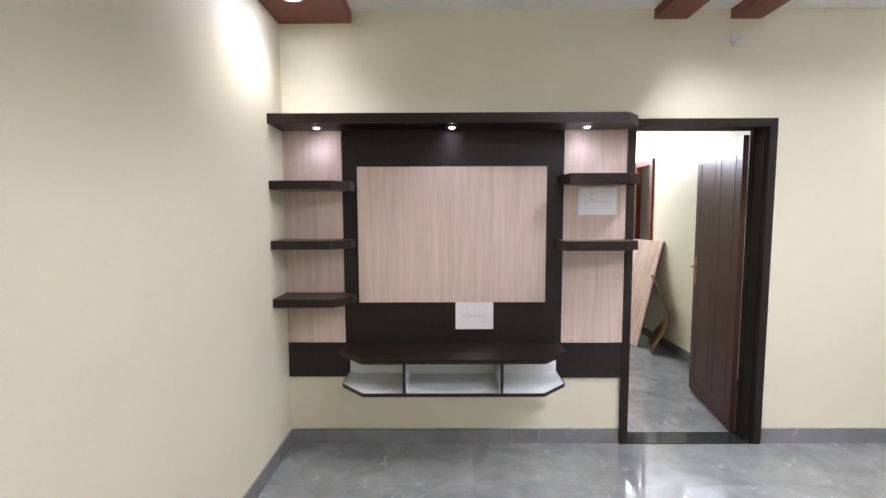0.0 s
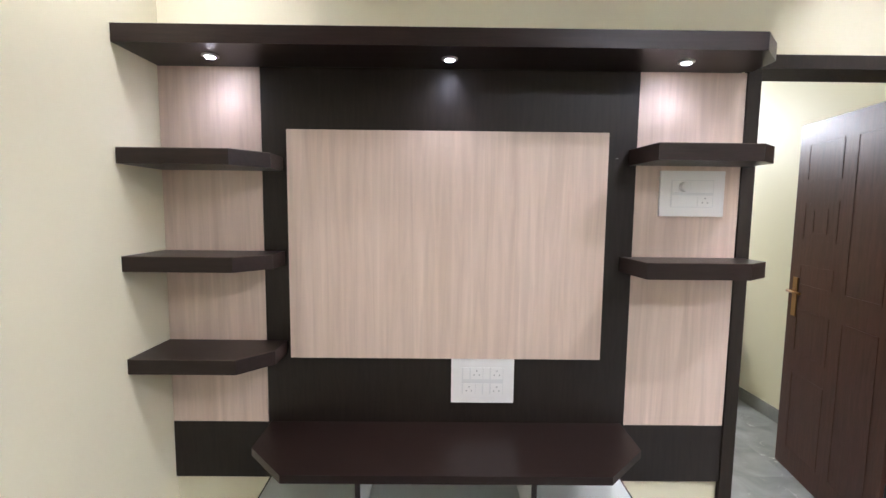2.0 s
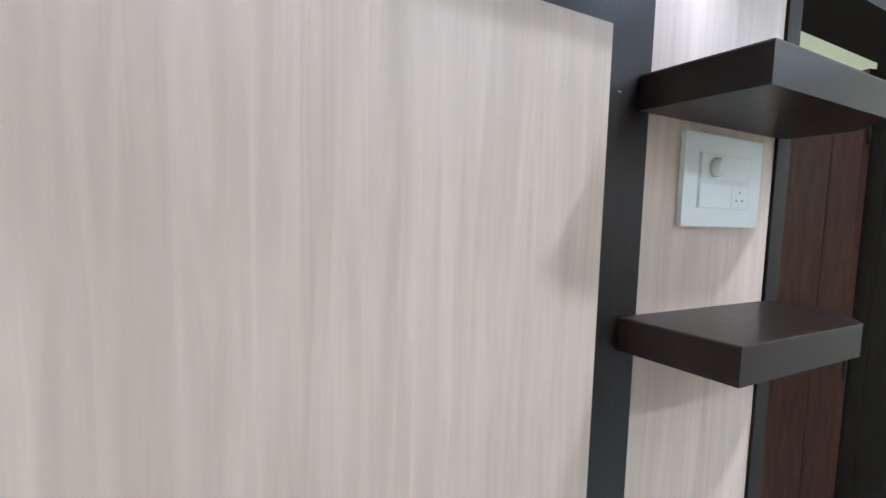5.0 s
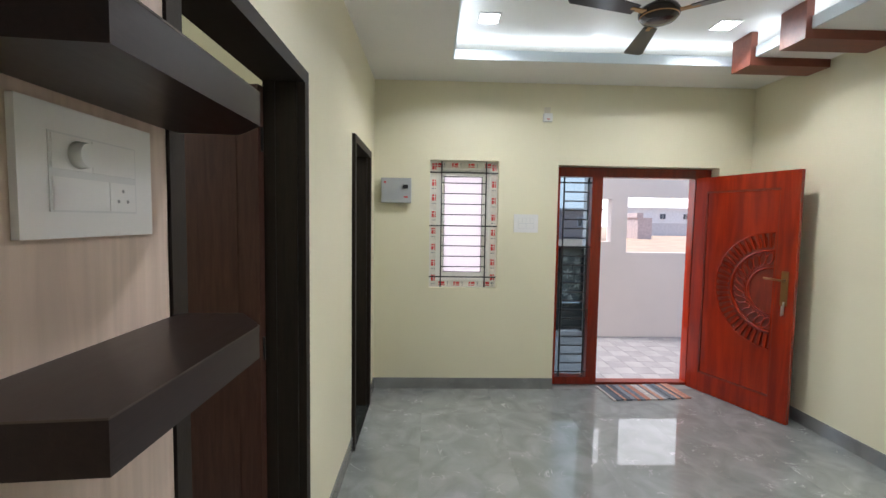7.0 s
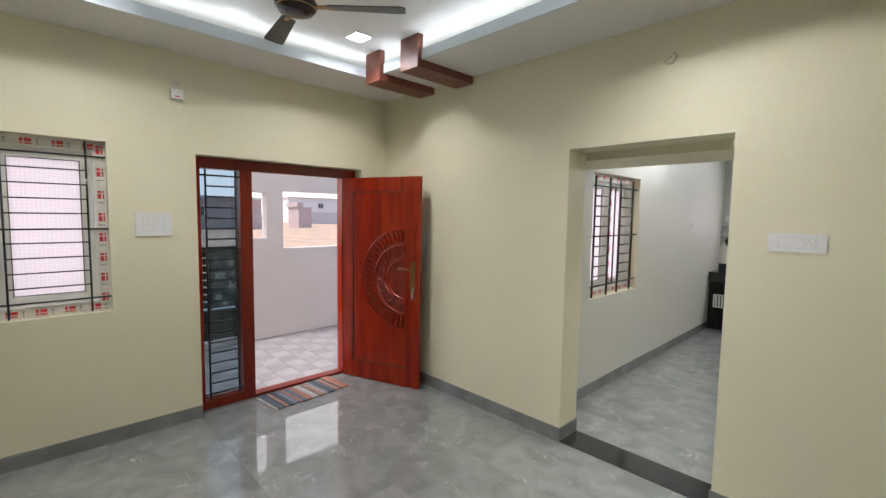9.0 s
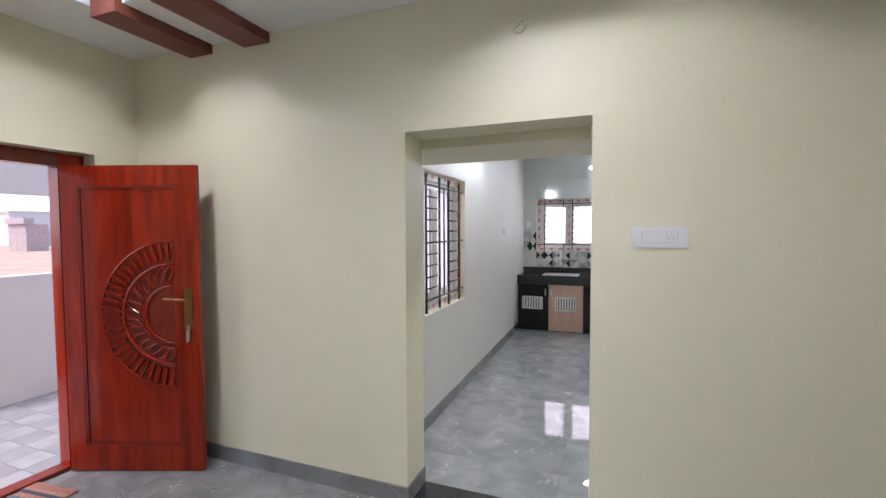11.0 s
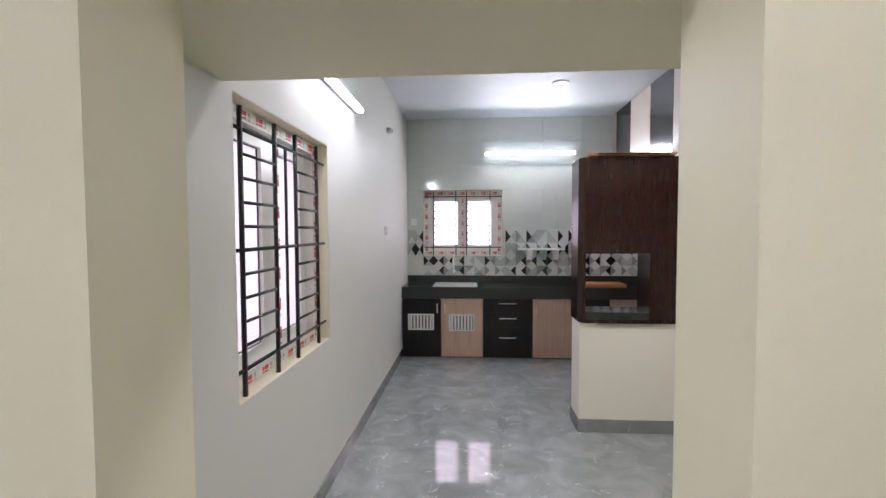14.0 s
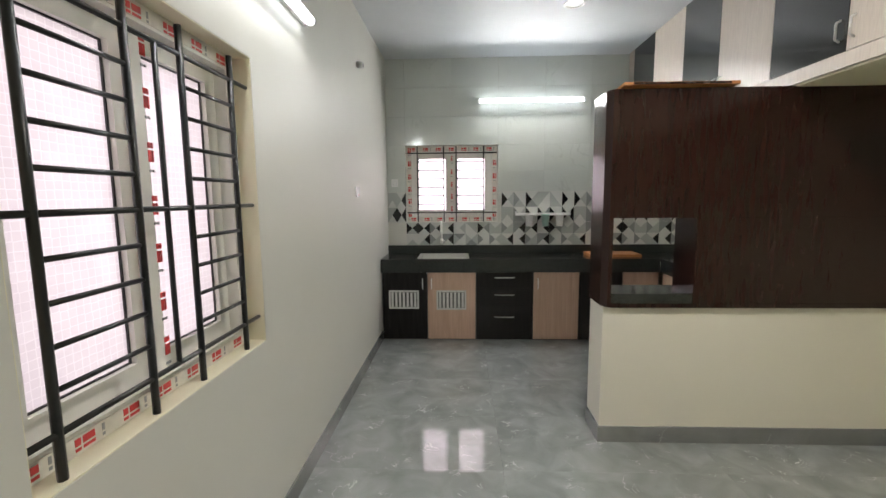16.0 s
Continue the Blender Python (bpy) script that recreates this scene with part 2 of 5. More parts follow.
M_COVE = glow("cove_strip_light", (0.92, 0.96, 1.0), 2.4)
M_TUBE = glow("tube_light", (0.90, 0.96, 1.0), 5.0)
M_LEDSMALL = glow("small_led", (0.9, 0.9, 1.0), 30)
M_TRI = [mat("pale_tile_glaze", (0.60, 0.61, 0.58), 0.15, var=0.03), mat("light_grey_tile_glaze", (0.42, 0.44, 0.42), 0.15, var=0.03), mat("mid_grey_tile_glaze", (0.26, 0.275, 0.27), 0.15, var=0.05), mat("black_tile_glaze", (0.010, 0.011, 0.011), 0.22, var=0.1)]
M_PORCHW = mat("white_porch_paint", (0.72, 0.65, 0.63), 0.7, var=0.03, scale=1.5, bump=0.1)
M_PORCHT = mat("porch_tile_light", (0.31, 0.295, 0.30), 0.4, var=0.12, scale=6, rand=9)
M_PORCHD = mat("porch_tile_dark", (0.255, 0.243, 0.25), 0.4, var=0.12, scale=6, rand=9)
M_SAND = mat("dry_ground", (0.44, 0.31, 0.23), 0.9, var=0.12, scale=0.6, bump=0.3, bscale=3)
# red brick paled to purple grey: distance haze put into the colour
M_BRICK = mat("hazed_brick_wall", (0.50, 0.41, 0.41), 0.8, var=0.10, scale=3)
M_FARWHITE = mat("far_white_render", (0.74, 0.73, 0.75), 0.8, var=0.05)
M_FARGREY = mat("far_grey_wall", (0.55, 0.54, 0.57), 0.8, var=0.06)
M_FARWIN = mat("far_window_glass", (0.08, 0.09, 0.11), 0.2)
M_GATE = mat("dark_gate_paint", (0.030, 0.028, 0.028), 0.4, var=0.1)
M_FLOWER = mat("cream_relief_paint", (0.80, 0.79, 0.70), 0.5)
M_DAYROAD = mat("grey_yard_concrete", (0.17, 0.20, 0.22), 0.6, var=0.2, scale=2)


def pane_material(name, frosted):
    m = bpy.data.materials.new(name)
    m.use_nodes = True
    N, L = m.node_tree.nodes, m.node_tree.links
    out = N["Material Output"]
    mix = N.new("ShaderNodeMixShader")
    gl = N.new("ShaderNodeBsdfGlossy")
    gl.inputs["Roughness"].default_value = 0.12 if frosted else 0.02
    if frosted:
        a = N.new("ShaderNodeBsdfTranslucent")
        a.inputs["Color"].default_value = (0.7, 0.66, 0.68, 1)
        tc = N.new("ShaderNodeTexCoord")
        v = N.new("ShaderNodeTexVoronoi")
        v.feature = "DISTANCE_TO_EDGE"
        v.inputs["Scale"].default_value = 44
        v.inputs["Randomness"].default_value = 0.12
        L.new(tc.outputs["Object"], v.inputs["Vector"])
        bp = N.new("ShaderNodeBump")
        bp.inputs["Strength"].default_value = 0.35
        bp.inputs["Distance"].default_value = 0.004
        L.new(v.outputs[0], bp.inputs["Height"])
        L.new(bp.outputs[0], gl.inputs["Normal"])
        L.new(bp.outputs[0], a.inputs["Normal"])
        cr = N.new("ShaderNodeValToRGB")
        cr.color_ramp.elements[0].color, cr.color_ramp.elements[1].color = (0.66, 0.63, 0.64, 1), (0.56, 0.525, 0.54, 1)
        cr.color_ramp.elements[0].position, cr.color_ramp.elements[1].position = 0.02, 0.07
        L.new(v.outputs[0], cr.inputs[0])
        L.new(cr.outputs[0], a.inputs["Color"])
        mix.inputs[0].default_value = 0.06
    else:
        a = N.new("ShaderNodeBsdfTransparent")
        a.inputs["Color"].default_value = (0.52, 0.60, 0.65, 1)
        mix.inputs[0].default_value = 0.07
    L.new(a.outputs[0], mix.inputs[1])
    L.new(gl.outputs[0], mix.inputs[2])
    L.new(mix.outputs[0], out.inputs["Surface"])
    return m


M_FROST = pane_material("patterned_obscure_glass", True)
M_GLASS = pane_material("clear_glass", False)


dull(M_DOORDARK, 0.22)
dull(M_TEAK, 0.2)
dull(M_TEAKDARK, 0.2)
M_BLACKLAM = mat("black_base_laminate", (0.012, 0.0105, 0.010), 0.25, var=0.2, scale=4, stretch=(8, 8, 1))
M_UPLAM = mat("dark_gloss_overhead_laminate", (0.020, 0.021, 0.020), 0.16, var=0.2, scale=3, stretch=(8, 8, 1))
for m_, v_ in ((M_BLACKLAM, 0.25), (M_UPLAM, 0.8), (M_WENGE, 0.35), (M_WENGE_H, 0.3), (M_FRAMEDARK, 0.25), (M_BROWN, 0.35)):
    dull(m_, v_)

# ---- builders ----
def thing(name, at, label, category, group="", kind=""):
    """A top-level thing: an Empty at its base."""
    e = new(name)
    e.location = at
    e.empty_display_size = 0.1
    bpy.context.view_layer.update()
    return tagged(e, label, category, group, kind)


def B(bm, x0, x1, y0, y1, z0, z1, mi=0, m=None):
    """A plain box added to bm; m turns and moves it."""
    vs = [bm.verts.new((x, y, z)) for z in (z0, z1) for y in (y0, y1) for x in (x0, x1)]
    for f in ((0, 2, 3, 1), (4, 5, 7, 6), (0, 1, 5, 4), (2, 6, 7, 3), (0, 4, 6, 2), (1, 3, 7, 5)):
        bm.faces.new([vs[i] for i in f]).material_index = mi
    if m is not None:
        for v in vs:
            v.co = m @ v.co
    return vs


def P(bm, pts, z0, z1, mi=0, m=None):
    """A prism over a polygon pts (x, y), counter-clockwise."""
    lo = [bm.verts.new((x, y, z0)) for x, y in pts]
    hi = [bm.verts.new((x, y, z1)) for x, y in pts]
    fs = [bm.faces.new(lo[::-1]), bm.faces.new(hi)]
    n = len(pts)
    fs += [bm.faces.new((lo[i], lo[(i + 1) % n], hi[(i + 1) % n], hi[i])) for i in range(n)]
    for f in fs:
        f.material_index = mi
    if m is not None:
        for v in lo + hi:
            v.co = m @ v.co


def tube(bm, a, b, r, n=8, r2=None, mi=0, m=None):
    """A round bar from a to b."""
    a, b = Vector(a), Vector(b)
    q = (b - a).to_track_quat("Z", "Y")
    r2 = r if r2 is None else r2
    A = [bm.verts.new(a + q @ Vector((r * math.cos(2 * math.pi * i / n), r * math.sin(2 * math.pi * i / n), 0))) for i in range(n)]
    C = [bm.verts.new(b + q @ Vector((r2 * math.cos(2 * math.pi * i / n), r2 * math.sin(2 * math.pi * i / n), 0))) for i in range(n)]
    fs = [bm.faces.new(A[::-1]), bm.faces.new(C)] + [bm.faces.new((A[i], A[(i + 1) % n], C[(i + 1) % n], C[i])) for i in range(n)]
    for f in fs:
        f.material_index = mi
        f.smooth = n > 6 and len(f.verts) == 4
    if m is not None:
        for v in A + C:
            v.co = m @ v.co


def lathe(bm, prof, c, n=20, mi=0):
    """Turns a profile of (radius, z) about the upright line through c."""
    rings = [[bm.verts.new((c[0] + r * math.cos(2 * math.pi * i / n), c[1] + r * math.sin(2 * math.pi * i / n), c[2] + z)) for i in range(n)] for r, z in prof]
    for a, b in zip(rings, rings[1:]):
        for i in range(n):
            f = bm.faces.new((a[i], a[(i + 1) % n], b[(i + 1) % n], b[i]))
            f.smooth, f.material_index = True, mi
    bm.faces.new(rings[0][::-1]).material_index = mi
    bm.faces.new(rings[-1]).material_index = mi


def part(name, bm, mats, parent=None, label="", bevel=0.0, kind="", local=False):
    """Links bm, given in world places, as one mesh object under parent."""
    if bevel:
        bmesh.ops.bevel(bm, geom=[e for e in bm.edges if len(e.link_faces) == 2 and e.calc_face_angle(0) > 0.6], offset=bevel, segments=2, affect="EDGES", clamp_overlap=True)
    bmesh.ops.recalc_face_normals(bm, faces=bm.faces)
    me = bpy.data.meshes.new(name)
    if parent is not None and not local:
        o = Vector((0, 0, 0))
        p = parent
        while p is not None:
            o += p.location
            p = p.parent
        for v in bm.verts:
            v.co -= o
    bm.to_mesh(me)
    bm.free()
    for m in (mats if isinstance(mats, (list, tuple)) else [mats]):
        me.materials.append(m)
    ob = new(name, me)
    ob.parent = parent
    if label:
        ob["label"] = label
    if kind:
        ob["kind"] = kind
    return ob


def boxpart(name, d, mats, parent=None, label="", bevel=0.002, kind="", m=None):
    bm = bmesh.new()
    B(bm, *d, m=m)
    return part(name, bm, mats, parent, label, bevel, kind)


def solid(name, axis, at, thick, u0, u1, z0, z1, holes, material, kind="structure"):
    """A wall across the axis 'x' or 'y' from at to at + thick, with true openings (u0, u1, z0, z1)."""
    us = sorted({u0, u1, *[h[0] for h in holes], *[h[1] for h in holes]})
    zs = sorted({z0, z1, *[h[2] for h in holes], *[h[3] for h in holes]})

    def full(i, j):
        if not (0 <= i < len(us) - 1 and 0 <= j < len(zs) - 1):
            return False
        cu, cz = (us[i] + us[i + 1]) / 2, (zs[j] + zs[j + 1]) / 2
        return not any(h[0] < cu < h[1] and h[2] < cz < h[3] for h in holes)

    bm = bmesh.new()

    def v(u, w, z):
        return bm.verts.new((w, u, z) if axis == "x" else (u, w, z))

    a, b = at, at + thick
    for i in range(len(us) - 1):
        for j in range(len(zs) - 1):
            if not full(i, j):
                continue
            p, q, r, s = us[i], us[i + 1], zs[j], zs[j + 1]
            for w in (a, b):
                bm.faces.new([v(p, w, r), v(q, w, r), v(q, w, s), v(p, w, s)])
            for di, dj, c in ((-1, 0, ((p, r), (p, s))), (1, 0, ((q, r), (q, s))), (0, -1, ((p, r), (q, r))), (0, 1, ((p, s), (q, s)))):
                if not full(i + di, j + dj):
                    bm.faces.new([v(c[0][0], a, c[0][1]), v(c[1][0], a, c[1][1]), v(c[1][0], b, c[1][1]), v(c[0][0], b, c[0][1])])
    bmesh.ops.remove_doubles(bm, verts=bm.verts, dist=1e-5)
    return part(name, bm, material, None, kind=kind)


# plan of the house
EX, SY, KX, KY = 5.325, -3.46, 3.46, -8.58
CF, CU, CK = 2.80, 2.98, 3.0
TRAY = (2.28, 4.80, -2.90, -0.66)

# ---- structure ----
wall_north = solid("wall_north", "y", 0.0, 0.13, -0.15, EX + 0.22, 0, 3.1, [(2.20, 3.125, 0, 2.12), (4.215, 4.985, 0, 2.10)], M_WALL)
wall_west = solid("wall_west", "x", -0.15, 0.15, -3.46, 0, 0, 3.1, [], M_WALL)
wall_east = solid("wall_east", "x", EX, 0.22, -3.72, 0, 0, 3.1, [(-1.125, -0.502, 0.943, 2.105), (-3.165, -1.67, 0, 2.08)], M_WALL)
wall_south = solid("wall_south", "y", SY - 0.24, 0.24, -0.15, EX, 0, 3.1, [(2.205, 3.187, 0, 2.112)], M_WALL)
wall_dining_east = solid("wall_dining_east", "x", KX, 0.25, KY - 0.2, SY - 0.24, 0, 3.1, [(-5.388, -4.365, 0.893, 2.05)], M_WALL_K)
wall_kitchen_south = solid("wall_kitchen_south", "y", KY - 0.2, 0.2, -0.15, KX, 0, 3.1, [(2.213, 3.25, 1.21, 2.07)], M_WALL_K)
wall_dining_west = solid("wall_dining_west", "x", -0.07, 0.15, KY, SY - 0.24, 0, 3.1, [], M_WALL)
# bedroom and second room behind the north wall
wall_bedroom_east = solid("wall_bedroom_east", "x", 3.56, 0.12, 0.13, 3.6, 0, 3.1, [(2.50, 3.45, 1.0, 2.2)], M_WALL)
wall_bedroom_north = solid("wall_bedroom_north", "y", 3.6, 0.15, -0.15, EX + 0.22, 0, 3.1, [], M_WALL)
wall_bedroom_west = solid("wall_bedroom_west", "x", 0.6, 0.12, 0.13, 3.6, 0, 3.1, [], M_WALL)
wall_room_east = solid("wall_room_east", "x", EX + 0.02, 0.2, 0.13, 3.6, 0, 3.1, [], M_WALL)


def slab(name, d, material, kind="structure"):
    return boxpart(name, d, material, None, "", 0, kind)


floor_base = slab("floor", (-0.15, EX + 0.2, KY - 0.2, 3.75, -0.2, -0.008), M_GROUT)
# living room ceiling: a lowered ring round a lit tray, and the slab above
bm = bmesh.new()
x0, x1, y0, y1 = TRAY
for d in ((-0.0, x0, SY, 0), (x1, EX, SY, 0), (x0, x1, SY, y0), (x0, x1, y1, 0)):
    B(bm, *d, CF, CF + 0.05)
ceiling_ring = part("ceiling_lowered", bm, M_CEIL, None, kind="structure")
ceiling = slab("ceiling", (-0.15, EX + 0.22, SY - 0.24, 3.75, CU, CU + 0.15), M_CEIL)
ceiling_kitchen = slab("ceiling_kitchen", (-0.15, KX + 0.25, KY - 0.2, SY - 0.24, CK, CK + 0.13), mat("kitchen_ceiling_paint", (0.66, 0.70, 0.73), 0.6, var=0.02))
# tray lip that hides the strip light
bm = bmesh.new()
t = 0.012
B(bm, x0, x1, y0 - 0.001, y0 + t, CF + 0.0, CF + 0.075)
B(bm, x0, x1, y1 - t, y1 + 0.001, CF + 0.0, CF + 0.075)
B(bm, x0, x0 + t, y0 + t, y1 - t, CF, CF + 0.075)
B(bm, x1 - t, x1, y0 + t, y1 - t, CF, CF + 0.075)
lip = part("trim", bm, mat("pale_blue_lip", (0.66, 0.74, 0.80), 0.5, var=0.02), None, kind="structure")
cove = thing("cove_strip_light", (3.57, -1.81, CF + 0.05), "continuous cool white strip light glowing inside the ceiling tray", "ceiling light")
for a in ((x0 - 0.10, x1 + 0.10, y1 + 0.03, y1 + 0.07), (x0 - 0.10, x1 + 0.10, y0 - 0.07, y0 - 0.03)):
    boxpart("strip", (a[0], a[1], a[2], a[3], CF + 0.055, CF + 0.085), M_COVE, cove, bevel=0)
for a in ((x0 - 0.07, x0 - 0.03, y0, y1), (x1 + 0.03, x1 + 0.07, y0, y1)):
    boxpart("strip", (a[0], a[1], a[2], a[3], CF + 0.055, CF + 0.085), M_COVE, cove, bevel=0)
pier = slab("wall_pier", (0, 2.13, -3.86, SY - 0.2405, 0, CK), M_WALL)
loft = slab("loft_slab", (0, KX, -4.30, SY - 0.24, 2.057, 2.20), M_WALL)
threshold = slab("threshold_1", (2.20, 3.125, -0.02, 0.13, -0.008, 0.006), M_GRANITE)
threshold_2 = slab("threshold_2", (4.215, 4.985, -0.02, 0.13, -0.008, 0.006), M_GRANITE)
threshold_3 = slab("threshold_3", (2.205, 3.187, SY - 0.24, SY, -0.008, 0.004), M_GRANITE)


def skirt(name, segs, mtl=None):
    """Skirting tiles: one structure object a run, 9 mm proud, with a chamfered top."""
    bm = bmesh.new()
    for axis, at, side, a, b in segs:
        w0, w1 = sorted((at, at + side * 0.010))
        if axis == "y":
            B(bm, a, b, w0, w1, 0, 0.10)
        else:
            B(bm, w0, w1, a, b, 0, 0.10)
    return part(name, bm, mtl or M_SKIRT, None, kind="structure")


skirt("baseboard_north", [("y", 0, -1, 0, 2.19), ("y", 0, -1, 3.135, 4.208), ("y", 0, -1, 4.992, EX)])
skirt("baseboard_west", [("x", 0, 1, SY, -0.01)])
skirt("baseboard_east", [("x", EX, -1, -1.67, -0.01), ("x", EX, -1, SY, -3.165)])
skirt("baseboard_south", [("y", SY, 1, 3.187, EX - 0.01), ("y", SY, 1, 0.01, 2.205), ("x", 3.187, -1, SY - 0.24, SY + 0.01), ("x", 2.205, 1, SY - 0.24, SY + 0.01)])
skirt("baseboard_dining", [("x", KX, -1, -8.06, SY - 0.24), ("y", SY - 0.24, -1, 3.197, KX - 0.01), ("x", 2.13, 1, -3.86, SY - 0.2405), ("y", -3.86, -1, 0.01, 2.14), ("x", 0.08, 1, -6.16, -3.87)])
skirt("baseboard_bedroom", [("x", 3.56, -1, 0.13, 3.6), ("y", 3.6, -1, 0.72, 3.55)])
skirt("baseboard_room", [("x", EX + 0.02, -1, 0.13, 3.6)])


# ---- switch plates and small wall things ----
def plate(name, origin, right, normal, w, h, mods, label, category="switch", knob=None, sockets=()):
    """A wall plate whose top left corner is origin; mods: (x, z, w, h) rockers in parts of the plate."""
    r, n = Vector(right), Vector(normal)
    m = Matrix.Translation(origin) @ Matrix((r, n, Vector((0, 0, 1)))).transposed().to_4x4()
    e = thing(name, Vector(origin) + r * w / 2 - Vector((0, 0, h)), label, category)
    bm = bmesh.new()
    B(bm, 0, w, 0, 0.010, -h, 0, m=m)
    part("cover_plate", bm, M_WHITE, e, bevel=0.003)
    bm = bmesh.new()
    B(bm, w * 0.17, w * 0.83, 0.010, 0.0115, -h * 0.80, -h * 0.20, m=m)
    part("module_frame", bm, mat("white_module_frame", (0.70, 0.71, 0.71), 0.25, var=0.01), e, bevel=0)
    for mx, mz, mw, mh in mods:
        bm = bmesh.new()
        B(bm, w * mx, w * (mx + mw), 0.011, 0.0127, -h * (mz + mh), -h * mz, m=m)
        part("rocker", bm, M_WHITE, e, bevel=0.0015)
    for sx, sz in sockets:
        bm = bmesh.new()
        for dx, dz in ((-0.010, -0.006), (0.010, -0.006), (0, 0.010)):
            tube(bm, (w * sx + dx, 0.0124, -h * sz + dz), (w * sx + dx, 0.0132, -h * sz + dz), 0.0028, m=m)
        part("socket_holes", bm, M_GREYPRINT, e)
    if knob:
        bm = bmesh.new()
        tube(bm, (w * knob[0], 0.011, -h * knob[1]), (w * knob[0], 0.028, -h * knob[1]), 0.019, 20, 0.016, m=m)
        part("regulator_knob", bm, M_WHITE, e, bevel=0.001)
    return e


# ---- television unit ----
unit = thing("tv_unit", (1.09, 0, 0.46), "wall mounted television unit in wenge and pale oak laminate", "tv unit")
boxpart("dark_back_panel", (0.380, 1.793, -0.018, -0.001, 0.47, 2.063), M_WENGE, unit, "wenge laminate back panel")
boxpart("dark_base_panel", (0.002, 0.378, -0.016, -0.001, 0.465, 0.695), M_WENGE, unit)
boxpart("dark_base_panel", (1.795, 2.193, -0.016, -0.001, 0.455, 0.69), M_WENGE, unit)
boxpart("oak_side_panel", (0.002, 0.378, -0.016, -0.001, 0.697, 2.063), M_OAK, unit, "pale oak laminate side panel")
boxpart("oak_side_panel", (1.795, 2.193, -0.016, -0.001, 0.692, 2.063), M_OAK, unit, "pale oak laminate side panel")
boxpart("screen_panel", (0.478, 1.681, -0.034, -0.018, 0.966, 1.836), M_OAK, unit, "raised pale oak screen panel")
bm = bmesh.new()
P(bm, [(0.002, -0.002), (0.002, -0.245), (2.10, -0.245), (2.20, -0.145), (2.20, -0.023), (2.17, -0.023), (2.17, -0.002)], 2.064, 2.122)
canopy = part("canopy", bm, M_WENGE_H, unit, "wenge laminate canopy with three downlights", 0.002)
for lx in (0.257, 1.08, 1.90):
    bm = bmesh.new()
    lathe(bm, [(0.028, 0), (0.028, -0.004), (0.020, -0.008), (0.019, -0.004)], (lx, -0.13, 2.064), 18)
    part("downlight_ring", bm, M_STEEL, canopy)
    bm = bmesh.new()
    lathe(bm, [(0.017, 0), (0.015, -0.006), (0.006, -0.009)], (lx, -0.13, 2.062), 14)
    part("downlight_lens", bm, M_LEDSMALL, canopy)
shelf_top = [1.735, 1.380, 1.030]
side_tops = [(1.776, 1.783, 2.14), (1.370, 1.765, 2.125)]
for z in shelf_top:
    bm = bmesh.new()
    P(bm, [(0.002, -0.018), (0.002, -0.25), (0.365, -0.25), (0.46, -0.145), (0.46, -0.02)], z - 0.052, z)
    part("corner_shelf", bm, M_WENGE_H, unit, "chamfered wenge corner shelf", 0.0015)
for z, xl, xr in side_tops:
    bm = bmesh.new()
    P(bm, [(xl - 0.018, -0.02), (xl, -0.210), (xr, -0.210), (2.225, -0.138), (2.218, -0.025), (2.172, -0.02)], z - 0.058, z)
    part("side_shelf", bm, M_WENGE_H, unit, "chamfered wenge side shelf", 0.0015)


def worn_edge(owner, pts, z):
    """A thin pale line of worn edge band along the top of a shelf front."""
    bm = bmesh.new()
    for (ax, ay), (bx, by) in zip(pts, pts[1:]):
        d = Vector((bx - ax, by - ay, 0)).normalized()
        o = Vector((d.y, -d.x, 0)) * 0.0006
        P(bm, [(ax, ay), (ax + o.x, ay + o.y), (bx + o.x, by + o.y), (bx, by)], z - 0.0022, z + 0.0004)
    return part("edge_band", bm, M_EDGE, owner, "pale worn edge band")


for shelf in list(unit.children):
    if shelf.name.startswith("corner_shelf"):
        worn_edge(shelf, [(0.002, -0.25), (0.365, -0.25), (0.46, -0.145)], shelf_top.pop(0))
    elif shelf.name.startswith("side_shelf"):
        z, xl, xr = side_tops.pop(0)
        worn_edge(shelf, [(xl - 0.018, -0.02), (xl, -0.210), (xr, -0.210), (2.225, -0.138)], z)
boxpart("scuff_mark", (1.716, 1.724, -0.0186, -0.0180, 1.742, 1.745), mat("grey_scuff", (0.20, 0.19, 0.18), 0.6), unit, "pale scuff on the dark panel", bevel=0)
# low console
bm = bmesh.new()
P(bm, [(0.39, -0.018), (0.395, -0.215), (0.55, -0.372), (1.612, -0.372), (1.775, -0.215), (1.78, -0.018)], 0.672, 0.700)
part("console_top", bm, M_WENGE_H, unit, "dark wenge console top with chamfered corners", 0.003)
bm = bmesh.new()
P(bm, [(0.40, -0.018), (0.405, -0.215), (0.555, -0.365), (1.607, -0.365), (1.765, -0.215), (1.77, -0.018)], 0.480, 0.494)
bottom = part("console_bottom", bm, M_WHITE2, unit, "white laminate console bottom board")
bm = bmesh.new()
pts = [(0.40, -0.02), (0.405, -0.215), (0.555, -0.365), (1.607, -0.365), (1.765, -0.215), (1.77, -0.02)]
for (ax, ay), (bx, by) in zip(pts, pts[1:]):
    d = Vector((bx - ax, by - ay, 0)).normalized()
    o = Vector((d.y, -d.x, 0)) * 0.004
    P(bm, [(ax, ay), (ax + o.x, ay + o.y), (bx + o.x, by + o.y), (bx, by)], 0.476, 0.497)
part("edge_band", bm, M_WENGE, bottom, "thin dark edge band")
boxpart("console_back", (0.41, 1.76, -0.030, -0.018, 0.494, 0.672), M_WHITE2, unit, "white laminate console back")
